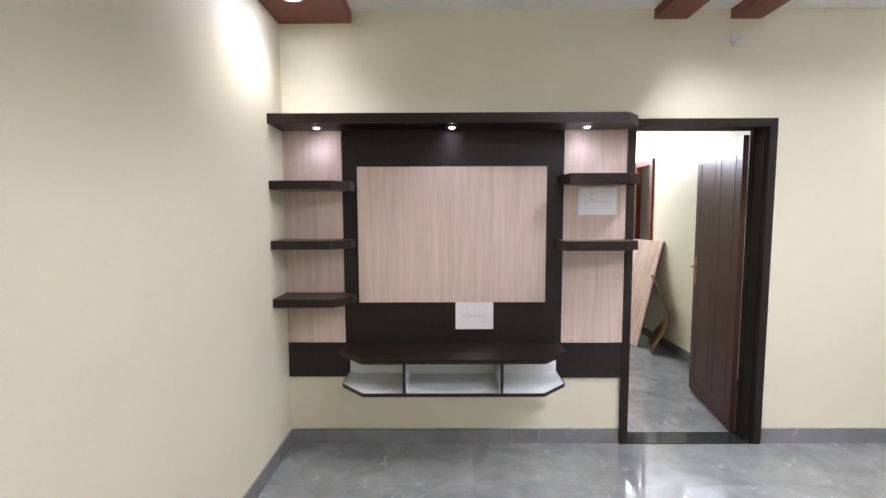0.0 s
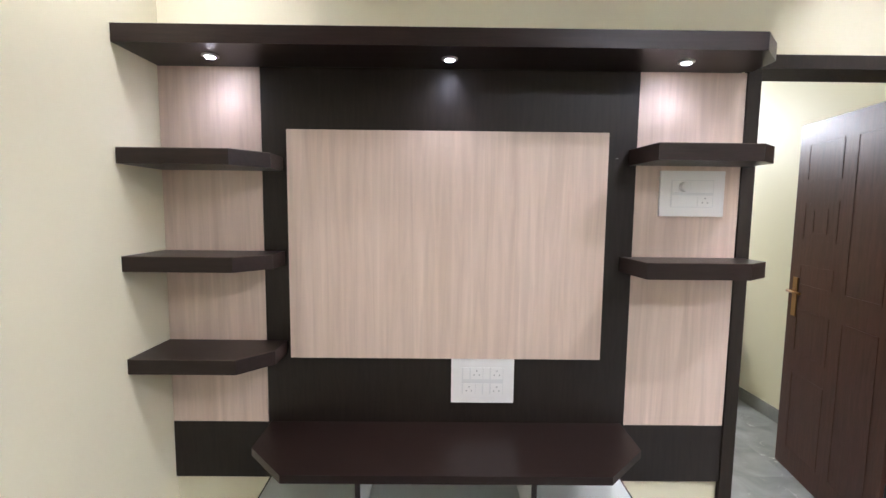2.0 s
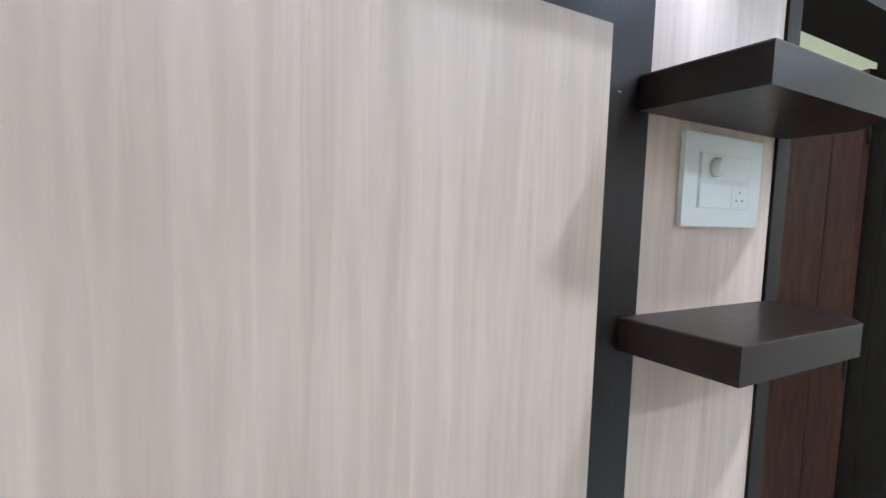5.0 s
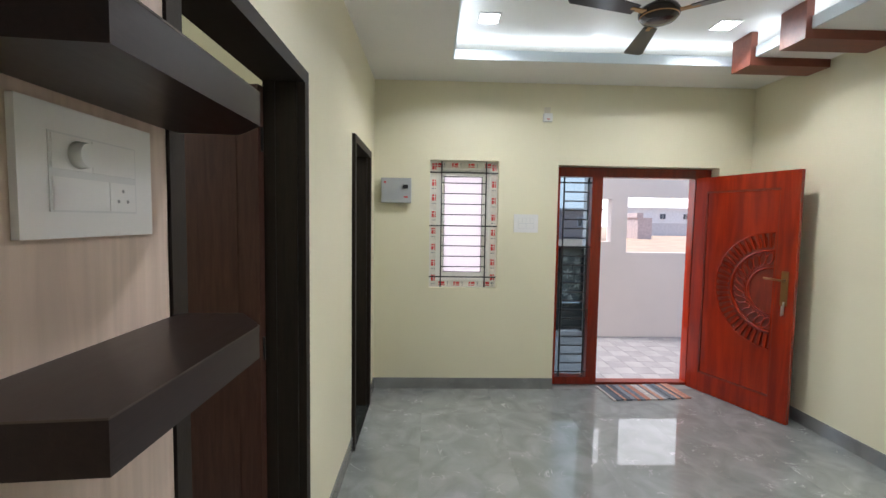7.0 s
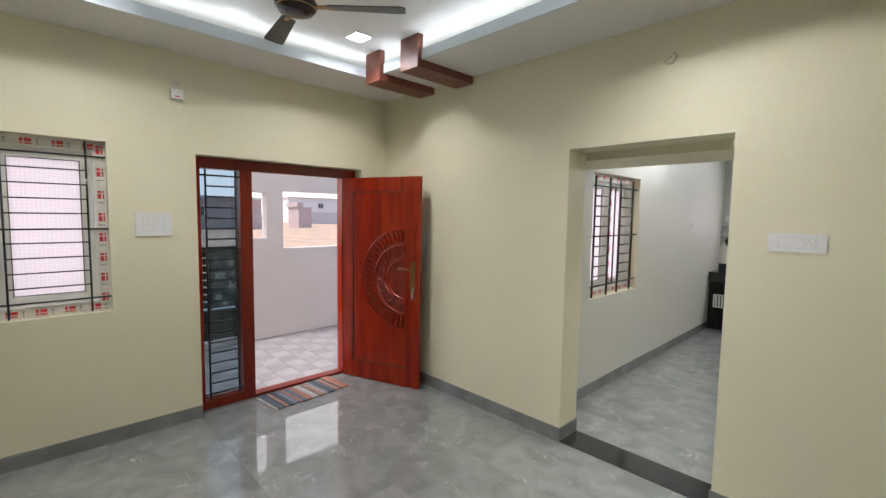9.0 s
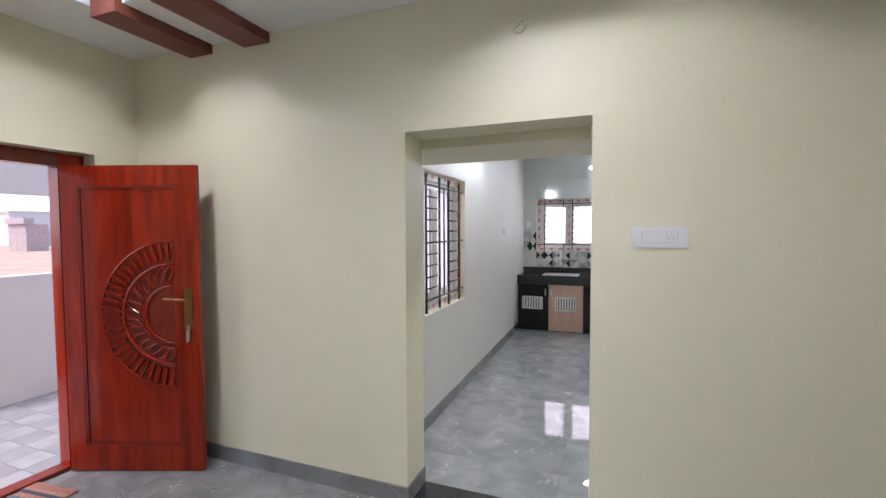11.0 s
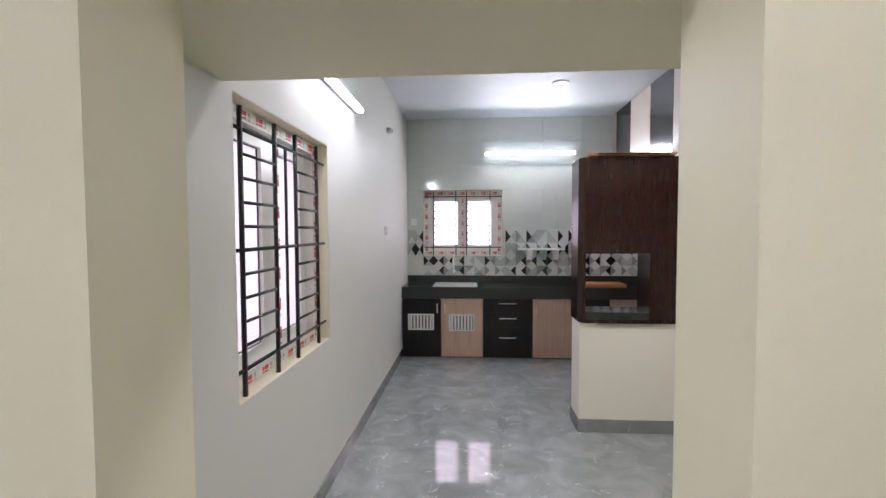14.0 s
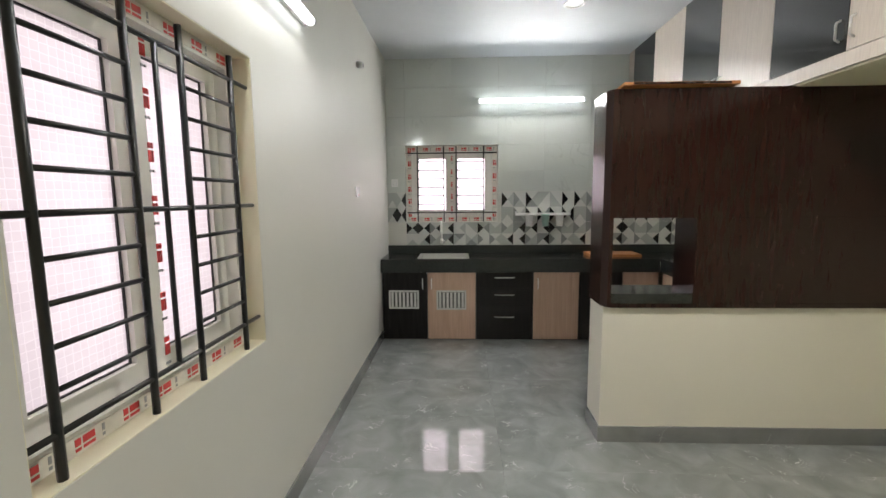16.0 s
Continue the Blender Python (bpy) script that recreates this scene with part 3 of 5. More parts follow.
for x in (0.796, 1.363):
    d = boxpart("divider", (x - 0.008, x + 0.008, -0.362, -0.030, 0.494, 0.672), M_WHITE2, unit, "white divider with dark front edge", 0)
    boxpart("divider_edge", (x - 0.0085, x + 0.0085, -0.366, -0.362, 0.496, 0.671), M_WENGE, d, bevel=0)

plate("switch_board", (1.885, -0.017, 1.70), (1, 0, 0), (0, -1, 0), 0.245, 0.172, [(0.185, 0.215, 0.27, 0.26), (0.46, 0.215, 0.355, 0.26), (0.185, 0.535, 0.40, 0.25), (0.59, 0.535, 0.225, 0.25)], "white modular switch board with fan regulator on pale oak panel", knob=(0.36, 0.35), sockets=[(0.70, 0.66)])
plate("socket_board", (1.102, -0.019, 0.965), (1, 0, 0), (0, -1, 0), 0.246, 0.178, [(0.19, 0.20, 0.10, 0.26), (0.31, 0.20, 0.19, 0.26), (0.51, 0.20, 0.10, 0.26), (0.63, 0.20, 0.19, 0.26), (0.19, 0.56, 0.19, 0.26), (0.39, 0.56, 0.10, 0.26), (0.51, 0.56, 0.10, 0.26), (0.63, 0.56, 0.19, 0.26)], "white double socket board on the dark panel under the screen", "socket", sockets=[(0.405, 0.33), (0.725, 0.33), (0.285, 0.69), (0.725, 0.69)])
plate("switch_board", (EX - 0.0, -1.272, 1.628), (0, -1, 0), (-1, 0, 0), 0.222, 0.166, [(0.19, 0.22, 0.14, 0.26), (0.35, 0.22, 0.14, 0.26), (0.51, 0.22, 0.14, 0.26), (0.67, 0.22, 0.14, 0.26), (0.19, 0.52, 0.30, 0.26), (0.51, 0.52, 0.30, 0.26)], "white modular switch board beside the front door")
plate("switch_board", (2.026, SY, 1.582), (-1, 0, 0), (0, 1, 0), 0.230, 0.094, [(0.20, 0.24, 0.42, 0.52), (0.64, 0.24, 0.16, 0.52)], "white modular switch plate beside the kitchen opening", sockets=[(0.71, 0.5)])
sw = plate("switch_board", (KX, -7.055, 1.585), (0, -1, 0), (-1, 0, 0), 0.12, 0.085, [(0.25, 0.25, 0.5, 0.5)], "small white switch plate on dining room wall")
boxpart("printed_label", (KX - 0.0118, KX - 0.0104, -7.150, -7.100, 1.515, 1.530), M_RED, sw, "small red printed label", bevel=0)

# distribution box
db = thing("distribution_box", (EX, -0.20, 1.70), "grey enamelled distribution box with latch on cream wall", "electrical box")
boxpart("case", (EX - 0.055, EX, -0.335, -0.068, 1.712, 1.932), M_DBOX, db, bevel=0.004)
boxpart("lid", (EX - 0.064, EX - 0.056, -0.327, -0.076, 1.720, 1.924), M_DBOX, db, bevel=0.003)
boxpart("latch", (EX - 0.075, EX - 0.065, -0.308, -0.262, 1.838, 1.872), M_DARK, db, "black oval latch", bevel=0.004)
boxpart("printed_label", (EX - 0.0655, EX - 0.0645, -0.305, -0.270, 1.757, 1.770), M_RED, db, "small red printed label", bevel=0)
boxpart("printed_label", (EX - 0.0655, EX - 0.0645, -0.112, -0.095, 1.885, 1.902), M_RED, db, "small red printed label", bevel=0)

bell = thing("door_bell", (EX, -1.55, 2.48), "small white door bell box high on cream wall", "door bell")
boxpart("case", (EX - 0.04, EX, -1.590, -1.512, 2.46, 2.53), M_WHITE, bell, bevel=0.006)
boxpart("back_box", (EX - 0.025, EX, -1.572, -1.520, 2.532, 2.585), mat("cream_plastic", (0.66, 0.62, 0.52), 0.4), bell, bevel=0.004)
boxpart("marking", (EX - 0.0412, EX - 0.0402, -1.566, -1.536, 2.475, 2.483), M_RED, bell, bevel=0)


def rose(name, c, n, label):
    """A round white wall point with a row of dark holes."""
    n = Vector(n)
    e = thing(name, c, label, "ceiling rose")
    bm = bmesh.new()
    tube(bm, Vector(c), Vector(c) + n * 0.012, 0.036, 22, 0.033)
    part("disc", bm, mat("cream_disc", (0.70, 0.67, 0.60), 0.4) if n.y < 0 else M_WALL, e, bevel=0.002)
    bm = bmesh.new()
    s = Vector((0, 0, 1)).cross(n)
    for k in (-1.5, -0.5, 0.5, 1.5):
        p = Vector(c) + s * k * 0.014 + Vector((0, 0, k * 0.010)) + n * 0.0118
        tube(bm, p, p + n * 0.002, 0.0045)
    part("screw_holes", bm, M_GREYPRINT, e)


rose("wall_point", (2.852, 0, 2.61), (0, -1, 0), "round cream wiring point with dark holes on the wall")
rose("wall_point", (2.556, SY, 2.58), (0, 1, 0), "round cream wiring point with dark holes on the wall")


# ---- inner doors ----
def door_frame(name, xa, xb, ztop, y0, y1, label, w=0.05):
    e = thing(name, ((xa + xb) / 2, (y0 + y1) / 2, 0), label, "door", kind="structure")
    for a, b in ((xa, xa + w), (xb - w, xb)):
        bm = bmesh.new()
        B(bm, a, b, y0, y1, 0, ztop)
        s = 0.012 if a == xa else -0.012
        B(bm, min(a, b) + (w if s > 0 else -0.012), (min(a, b) + w + 0.012) if s > 0 else a, y0 + 0.03, y1 - 0.05, 0, ztop - w)
        part("jamb", bm, M_FRAMEDARK, e, bevel=0.004)
    bm = bmesh.new()
    B(bm, xa + w, xb - w, y0, y1, ztop - w, ztop)
    part("head", bm, M_FRAMEDARK, e, bevel=0.004)
    return e


d1 = door_frame("door_1", 2.195, 3.132, 2.13, -0.022, 0.14, "open dark brown moulded bedroom door in dark frame")
door_frame("door_2", 4.210, 4.990, 2.11, -0.022, 0.14, "dark brown door frame of the second room, open")
boxpart("rebate", (3.062, 3.0815, 0.088, 0.128, 0, 2.078), M_FRAMEDARK, d1, bevel=0.001)
leaf = thing("bedroom_door", (3.06, 0.13, 0.008), "dark brown moulded panel door standing open into the bedroom", "door")
leaf.rotation_euler = (0, 0, radians(-11))
LW, LH = 0.79, 2.045
bm = bmesh.new()
B(bm, -0.036, 0, 0, LW, 0, LH)
lb = part("door_leaf", bm, M_DOORDARK, leaf, bevel=0.003, local=True)


def moulding(bm, y0, y1, z0, z1, x, w=0.012, p=0.005):
    for d in ((y0, y1, z0, z0 + w), (y0, y1, z1 - w, z1), (y0, y0 + w, z0 + w, z1 - w), (y1 - w, y1, z0 + w, z1 - w)):
        B(bm, x - p, x, *d)


bm = bmesh.new()
for y0, y1, z0, z1 in ((0.09, 0.33, 1.12, 1.93), (0.09, 0.33, 0.13, 0.98), (0.42, 0.70, 1.72, 1.93), (0.42, 0.70, 1.38, 1.60), (0.42, 0.70, 1.12, 1.24), (0.42, 0.70, 0.72, 0.98), (0.42, 0.70, 0.13, 0.60), (0.50, 0.62, 1.42, 1.56)):
    moulding(bm, y0, y1, z0, z1, -0.036, 0.008, 0.0017)
part("panel_moulding", bm, M_DOORDARK, leaf, bevel=0.002, local=True)
bm = bmesh.new()
B(bm, -0.042, -0.036, LW - 0.085, LW - 0.045, 0.93, 1.16)
tube(bm, (-0.042, LW - 0.065, 1.08), (-0.085, LW - 0.065, 1.08), 0.008)
tube(bm, (-0.082, LW - 0.065, 1.08), (-0.082, LW - 0.185, 1.08), 0.008)
part("lever_handle", bm, M_BRASS, leaf, "bronze lever handle on long plate", 0.001, local=True)
for z in (0.25, 1.0, 1.8):
    bm = bmesh.new()
    tube(bm, (-0.018, -0.005, z), (-0.018, -0.005, z + 0.09), 0.005)
    part("hinge", bm, M_IRON, leaf, local=True)

# ---- bedroom things seen through the door ----
board = thing("leaning_board", (3.15, 2.55, 0), "pale plywood sheet leaning against the bedroom wall", "board")
bm = bmesh.new()
B(bm, -0.01, 0.01, -0.45, 0.5, 0, 1.25)
board.rotation_euler = (0, radians(14), radians(12))
part("sheet", bm, M_PLY, board, bevel=0.001, local=True)
bm = bmesh.new()
B(bm, 0.011, 0.020, -0.45, 0.5, 0, 1.25)
part("backing", bm, M_BROWN, board, local=True)
card = thing("cardboard_sheet", (3.25, 2.1, 0), "curled brown cardboard sheet standing against the wall", "cardboard")
bm = bmesh.new()
rows = []
for j in range(11):
    z = j * 0.085
    rows.append([bm.verts.new((0.02 + 0.16 * math.sin(j * 0.33) + 0.05 * i, -0.30 + 0.13 * i + 0.03 * math.sin(j + i), z + 0.02 * math.sin(i * 2))) for i in range(6)])
for a, b in zip(rows, rows[1:]):
    for i in range(5):
        bm.faces.new((a[i], a[i + 1], b[i + 1], b[i])).smooth = True
bmesh.ops.solidify(bm, geom=bm.faces[:], thickness=0.006)
part("sheet", bm, M_CARD, card, local=True)
bw = thing("bedroom_window", (3.56, 2.98, 1.0), "brown framed bedroom window with pale panes", "window", kind="structure")
for d in ((2.50, 3.45, 2.13, 2.2), (2.50, 3.45, 1.0, 1.06), (2.50, 2.56, 1.06, 2.13), (3.39, 3.45, 1.06, 2.13), (2.93, 2.98, 1.06, 2.13)):
    boxpart("frame_member", (3.535, 3.62, d[0], d[1], d[2], d[3]), M_BEAM, bw)
boxpart("pane", (3.60, 3.604, 2.56, 3.39, 1.06, 2.13), M_FROST, bw, bevel=0)
bt = thing("tube_light", (2.9, 3.56, 2.45), "white tube light on the bedroom wall", "tube light")
bm = bmesh.new()
tube(bm, (2.30, 3.54, 2.46), (3.50, 3.54, 2.46), 0.014, 12)
part("tube", bm, M_TUBE, bt)
boxpart("batten", (2.30, 3.50, 3.565, 3.598, 2.44, 2.48), M_WHITE, bt)


# ---- grilles and windows ----
def window(name, axis, at, out, u0, u1, z0, z1, panes, label, depth, fw=0.07, glass=None, seed=3):
    """A framed window in a wall opening; out is the sign towards the outside. panes: number of sashes."""
    rnd = random.Random(seed)
    e = thing(name, (at, (u0 + u1) / 2, z0) if axis == "x" else ((u0 + u1) / 2, at, z0), label, "window", kind="structure")
    f0 = at + out * depth
    f1 = f0 + out * 0.10

    def bx(bm, a, b, c, d, w0, w1, mi=0):
        w0, w1 = sorted((w0, w1))
        B(bm, *((w0, w1, a, b) if axis == "x" else (a, b, w0, w1)), c, d, mi)

    def one(nm, lst, w0, w1, mtl, bev=0.003, kind="", label=""):
        bm = bmesh.new()
        for q in lst:
            bx(bm, *q, w0, w1)
        return part(nm, bm, mtl, e, label, bev, kind)

    fr = one("window_frame", [(u0, u1, z0, z0 + fw), (u0, u1, z1 - fw, z1), (u0, u0 + fw, z0 + fw, z1 - fw), (u1 - fw, u1, z0 + fw, z1 - fw)], f0, f1, M_UPVC, label="white window frame with protective film")
    marks, greys, films = [], [], []
    edges = [("h", u0, u1, z0, fw), ("h", u0, u1, z1 - fw, fw), ("v", z0, z1, u0, fw), ("v", z0, z1, u1 - fw, fw)]
    n = panes
    w = (u1 - u0 - 2 * fw) / n
    for i in range(n):
        a, b = u0 + fw + i * w, u0 + fw + (i + 1) * w
        s = 0.062
        g0, g1 = f0 + out * 0.050, f0 + out * 0.095
        one("sash", [(a, b, z0 + fw, z0 + fw + s), (a, b, z1 - fw - s, z1 - fw), (a, a + s, z0 + fw + s, z1 - fw - s), (b - s, b, z0 + fw + s, z1 - fw - s)], g0 - out * 0.003, g1, M_UPVC, 0.003, label="white sash frame")
        one("gasket", [(a + s, b - s, z0 + fw + s, z0 + fw + s + 0.005), (a + s, b - s, z1 - fw - s - 0.005, z1 - fw - s), (a + s, a + s + 0.005, z0 + fw + s + 0.005, z1 - fw - s - 0.005), (b - s - 0.005, b - s, z0 + fw + s + 0.005, z1 - fw - s - 0.005)], f0 + out * 0.064, f0 + out * 0.0698, M_DARK, 0)
        one("pane", [(a + s, b - s, z0 + fw + s, z1 - fw - s)], f0 + out * 0.070, f0 + out * 0.075, glass or M_FROST, 0)
        if i:
            edges.append(("v", z0 + fw, z1 - fw, a - 0.02, 0.04))
    for k, a, b, c, ww in edges:
        p = a + 0.02 + rnd.uniform(0, 0.03)
        lanes = ((c + ww * 0.20, ww * 0.13), (c + ww * 0.42, ww * 0.30))
        while p < b - 0.10:
            for off, ln, red in ((0.0, 0.008, False), (0.030, 0.034, True), (0.070, 0.016, True)):
                for q, th in lanes:
                    r = (p + off, p + off + ln, q, q + th) if k == "h" else (q, q + th, p + off, p + off + ln)
                    (marks if red else greys).append(r)
            p += 0.135 + rnd.uniform(0, 0.02)
    ff = f0 - out * 0.006
    one("printed_marks", marks, ff + out * 0.002, ff + out * 0.0045, M_RED, 0, "stuff", "red print on the film")
    one("grey_marks", greys, ff + out * 0.002, ff + out * 0.0045, M_GREYPRINT, 0, "stuff", "grey print on the film")
    one("protective_film", [(u0 + 0.004, u1 - 0.004, z0 + 0.004, z0 + fw - 0.01), (u0 + 0.004, u1 - 0.004, z1 - fw + 0.01, z1 - 0.004), (u0 + 0.004, u0 + fw - 0.01, z0 + fw, z1 - fw), (u1 - fw + 0.01, u1 - 0.004, z0 + fw, z1 - fw)], f0 - out * 0.003, f0 - out * 0.0005, M_TAPE, 0, label="torn pale protective film")
    return e


def grille(name, axis, at, label, verticals, horizontals, r=0.006):
    """verticals: (u, z0, z1, radius); horizontals: (z, u0, u1, radius)."""
    u = verticals[0][0]
    e = thing(name, (at, u, verticals[0][1]) if axis == "x" else (u, at, verticals[0][1]), label, "window grille")

    def p(a, z):
        return (at, a, z) if axis == "x" else (a, at, z)

    for a, z0, z1, rr in verticals:
        bm = bmesh.new()
        tube(bm, p(a, z0), p(a, z1), rr, 8)
        part("upright_bar", bm, M_IRON, e)
    for z, a, b, rr in horizontals:
        bm = bmesh.new()
        tube(bm, p(a, z), p(b, z), rr, 8)
        part("cross_bar", bm, M_IRON, e)
    return e


window("window_1", "x", EX, 1, -1.125, -0.502, 0.943, 2.105, 1, "white framed obscure glass window with printed film, recessed in cream wall", 0.07, seed=4)
hz = [(z, -1.125, -0.502, 0.006) for z in (1.04, 1.513, 2.0)] + [(1.04 + 0.96 * k / 10, -1.015, -0.612, 0.0045) for k in range(1, 10) if k != 5]
grille("window_grille", "x", EX + 0.05, "black iron grille in front of the obscure window", [(-1.018, 0.946, 2.10, 0.006), (-0.609, 0.946, 2.10, 0.006)], hz)

for d in ((-5.3875, -4.3655, 0.8935, 0.8965), (-5.3875, -4.3655, 2.0465, 2.0495), (-5.3875, -5.3845, 0.897, 2.046), (-4.3685, -4.3655, 0.897, 2.046)):
    slab("trim", (KX + 0.002, KX + 0.074, *d), M_WALL)
window("window_2", "x", KX, 1, -5.388, -4.365, 0.893, 2.05, 2, "white two sash window with obscure glass and printed film in dining room", 0.075, 0.06, seed=6)
vs = [(-4.455, 0.89, 2.02, 0.0105), (-4.747, 0.89, 2.02, 0.0105), (-4.86, 1.0, 1.934, 0.008), (-4.974, 0.89, 2.02, 0.0105), (-5.268, 0.89, 2.02, 0.0105)]
hz = [(z, -5.384, -4.367, 0.008) for z in (1.0, 1.468, 1.934)]
for a, b in ((-4.747, -4.455), (-5.268, -4.974)):
    hz += [(1.0 + 0.0934 * k, a, b, 0.007) for k in range(1, 10) if k != 5]
grille("window_grille", "x", KX + 0.025, "heavy black iron ladder grille across the dining room window", vs, hz)

window("window_3", "y", KY, -1, 2.213, 3.25, 1.21, 2.07, 2, "white two sash kitchen window with printed film above the sink", 0.07, 0.07, seed=9)
hz = [(z, 2.22, 3.24, 0.007) for z in (1.32, 1.99)]
for a, b in ((2.37, 2.68), (2.82, 3.12)):
    hz += [(1.32 + 0.67 * k / 7, a, b, 0.0062) for k in range(1, 7)]
grille("window_grille", "y", KY - 0.045, "slim black iron grille across the kitchen window", [(a, 1.215, 2.065, 0.007) for a in (2.37, 2.68, 2.82, 3.12)], hz)

# ---- front door ----
fd = thing("door_3", (EX + 0.17, -2.415, 0), "polished red teak front door frame with barred side light", "door", kind="structure")
FX0, FX1 = EX + 0.115, EX + 0.215
for nm, d in (("jamb", (-1.725, -1.672, 0, 2.078)), ("jamb", (-3.163, -3.012, 0, 2.078)), ("mullion", (-2.13, -2.03, 0.07, 1.99)), ("head", (-3.012, -1.725, 1.99, 2.078)), ("sill", (-2.13, -1.725, 0.0, 0.07)), ("sill", (-3.012, -2.13, 0.0, 0.022))):
    boxpart(nm, (FX0, FX1, *d), M_TEAKDARK if nm != "jamb" else M_TEAK, fd, bevel=0.005)
boxpart("side_light_pane", (EX + 0.17, EX + 0.176, -2.03, -1.725, 0.07, 1.99), M_GLASS, fd, "clear glass side light", 0)
hz = [(z, -2.07, -1.725, 0.0075) for z in (0.12, 0.725, 1.33, 1.935)] + [(0.12 + 0.605 * k / 7, -1.998, -1.768, 0.0065) for k in range(1, 21) if k % 7]
grille("door_grille", "x", EX + 0.130, "black iron ladder grille over the side light", [(-1.768, 0.075, 1.985, 0.008), (-1.998, 0.075, 1.985, 0.008)], hz)

fl = thing("front_door", (5.415, -3.033, 0.006), "polished red teak front door with carved half sun, standing open", "door")
fl.rotation_euler = (0, 0, radians(20.2))
FW, FH, FT = 0.875, 1.985, 0.036
# in the leaf's own frame: x runs from the free edge (-FW) to the hinge (0), y is through the leaf
for nm, d in (("stile", (-0.11, 0, 0, FH)), ("stile", (-FW, -FW + 0.14, 0, FH)), ("rail", (-FW + 0.14, -0.11, 0, 0.17)), ("rail", (-FW + 0.14, -0.11, FH - 0.13, FH))):
    bm = bmesh.new()
    B(bm, d[0], d[1], 0, FT, d[2], d[3])
    part(nm, bm, M_TEAK, fl, bevel=0.006, local=True)
bm = bmesh.new()
B(bm, -FW + 0.14, -0.11, 0.008, FT - 0.010, 0.17, FH - 0.13)
part("panel", bm, M_TEAK, fl, bevel=0, local=True)
bm = bmesh.new()
for d in ((-FW + 0.14, -0.11, 0.17, 0.185), (-FW + 0.14, -0.11, FH - 0.145, FH - 0.13), (-FW + 0.14, -FW + 0.145, 0.185, FH - 0.145), (-0.125, -0.11, 0.185, FH - 0.145)):
    B(bm, d[0], d[1], FT - 0.010, FT - 0.002, d[2], d[3])
part("bead", bm, M_TEAKDARK, fl, bevel=0.002, local=True)
CX, CZ, cy = -FW + 0.165, 1.03, FT - 0.010
bm = bmesh.new()
pp = [(CX, CZ - 0.475)] + [(CX + 0.475 * math.cos(math.pi * k / 30 - math.pi / 2), CZ + 0.475 * math.sin(math.pi * k / 30 - math.pi / 2)) for k in range(1, 31)]
vs = [[bm.verts.new((a, cy + o, b)) for a, b in pp] for o in (-0.004, 0.0015)]
bm.faces.new(vs[0])
bm.faces.new(vs[1][::-1])
for k in range(len(pp)):
    q = (k + 1) % len(pp)
    bm.faces.new((vs[0][k], vs[0][q], vs[1][q], vs[1][k]))
# same teak as the leaf, toned down to paint the shade between the carvings
part("carving_ground", bm, woodgrain("shaded_teak_ground", (0.26, 0.024, 0.005), (0.15, 0.013, 0.004), 0.4, (10, 10, 1.0), 3), fl, "carved ground with recess shade in its colour", local=True)
bm = bmesh.new()
R0, R1 = 0.35, 0.465
n = 27
for i in range(n):
    a = math.pi * (i + 0.5) / n - math.pi / 2
    m = Matrix.Translation((CX, cy, CZ)) @ Matrix.Rotation(-a, 4, "Y")
    B(bm, R0, R1, 0, 0.017, -0.013, 0.005, m=m)
    B(bm, R0 + 0.015, R1 - 0.03, 0, 0.009, 0.010, 0.017, m=m)
part("carved_rays", bm, M_TEAK, fl, "ring of carved raised rays", 0.002, local=True)
bm = bmesh.new()
for rr, w in ((0.470, 0.007), (0.325, 0.011), (0.185, 0.009), (0.205, 0.004)):
    k = 30
    for i in range(k):
        a0, a1 = math.pi * i / k - math.pi / 2, math.pi * (i + 1) / k - math.pi / 2
        tube(bm, (CX + rr * math.cos(a0), cy + 0.007, CZ + rr * math.sin(a0)), (CX + rr * math.cos(a1), cy + 0.007, CZ + rr * math.sin(a1)), w, 6)
part("carved_arcs", bm, M_TEAK, fl, "half round carved mouldings", local=True)
bm = bmesh.new()
for i in range(15):
    a = math.pi * (i + 0.5) / 15 - math.pi / 2
    c = Vector((CX + 0.262 * math.cos(a), cy + 0.008, CZ + 0.262 * math.sin(a)))
    er, et = Vector((math.cos(a), 0, math.sin(a))), Vector((-math.sin(a), 0, math.cos(a)))
    er, et = (er * 0.9 + et * 0.45), (et * 0.9 - er * 0.45)
    pts = [c + er * 0.052 * math.cos(2 * math.pi * k / 12) + et * 0.024 * math.sin(2 * math.pi * k / 12) for k in range(12)]
    for k in range(12):
        tube(bm, pts[k], pts[(k + 1) % 12], 0.0055, 6)
part("carved_petals", bm, M_TEAK, fl, "ring of carved oval petals", local=True)
bm = bmesh.new()
B(bm, -FW + 0.045, -FW + 0.095, FT, FT + 0.006, 0.93, 1.20)
tube(bm, (-FW + 0.07, FT + 0.004, 1.13), (-FW + 0.07, FT + 0.05, 1.13), 0.010)
tube(bm, (-FW + 0.065, FT + 0.048, 1.13), (-FW + 0.20, FT + 0.048, 1.135), 0.009)
part("lever_handle", bm, M_BRASS, fl, "antique brass lever handle on long plate", 0.001, local=True)
bm = bmesh.new()
B(bm, -FW + 0.06, -FW + 0.068, FT + 0.006, FT + 0.018, 0.86, 0.96)
B(bm, -FW + 0.072, -FW + 0.080, FT + 0.010, FT + 0.016, 0.85, 0.93)
part("keys", bm, M_STEEL, fl, "keys hanging in the lock", local=True)

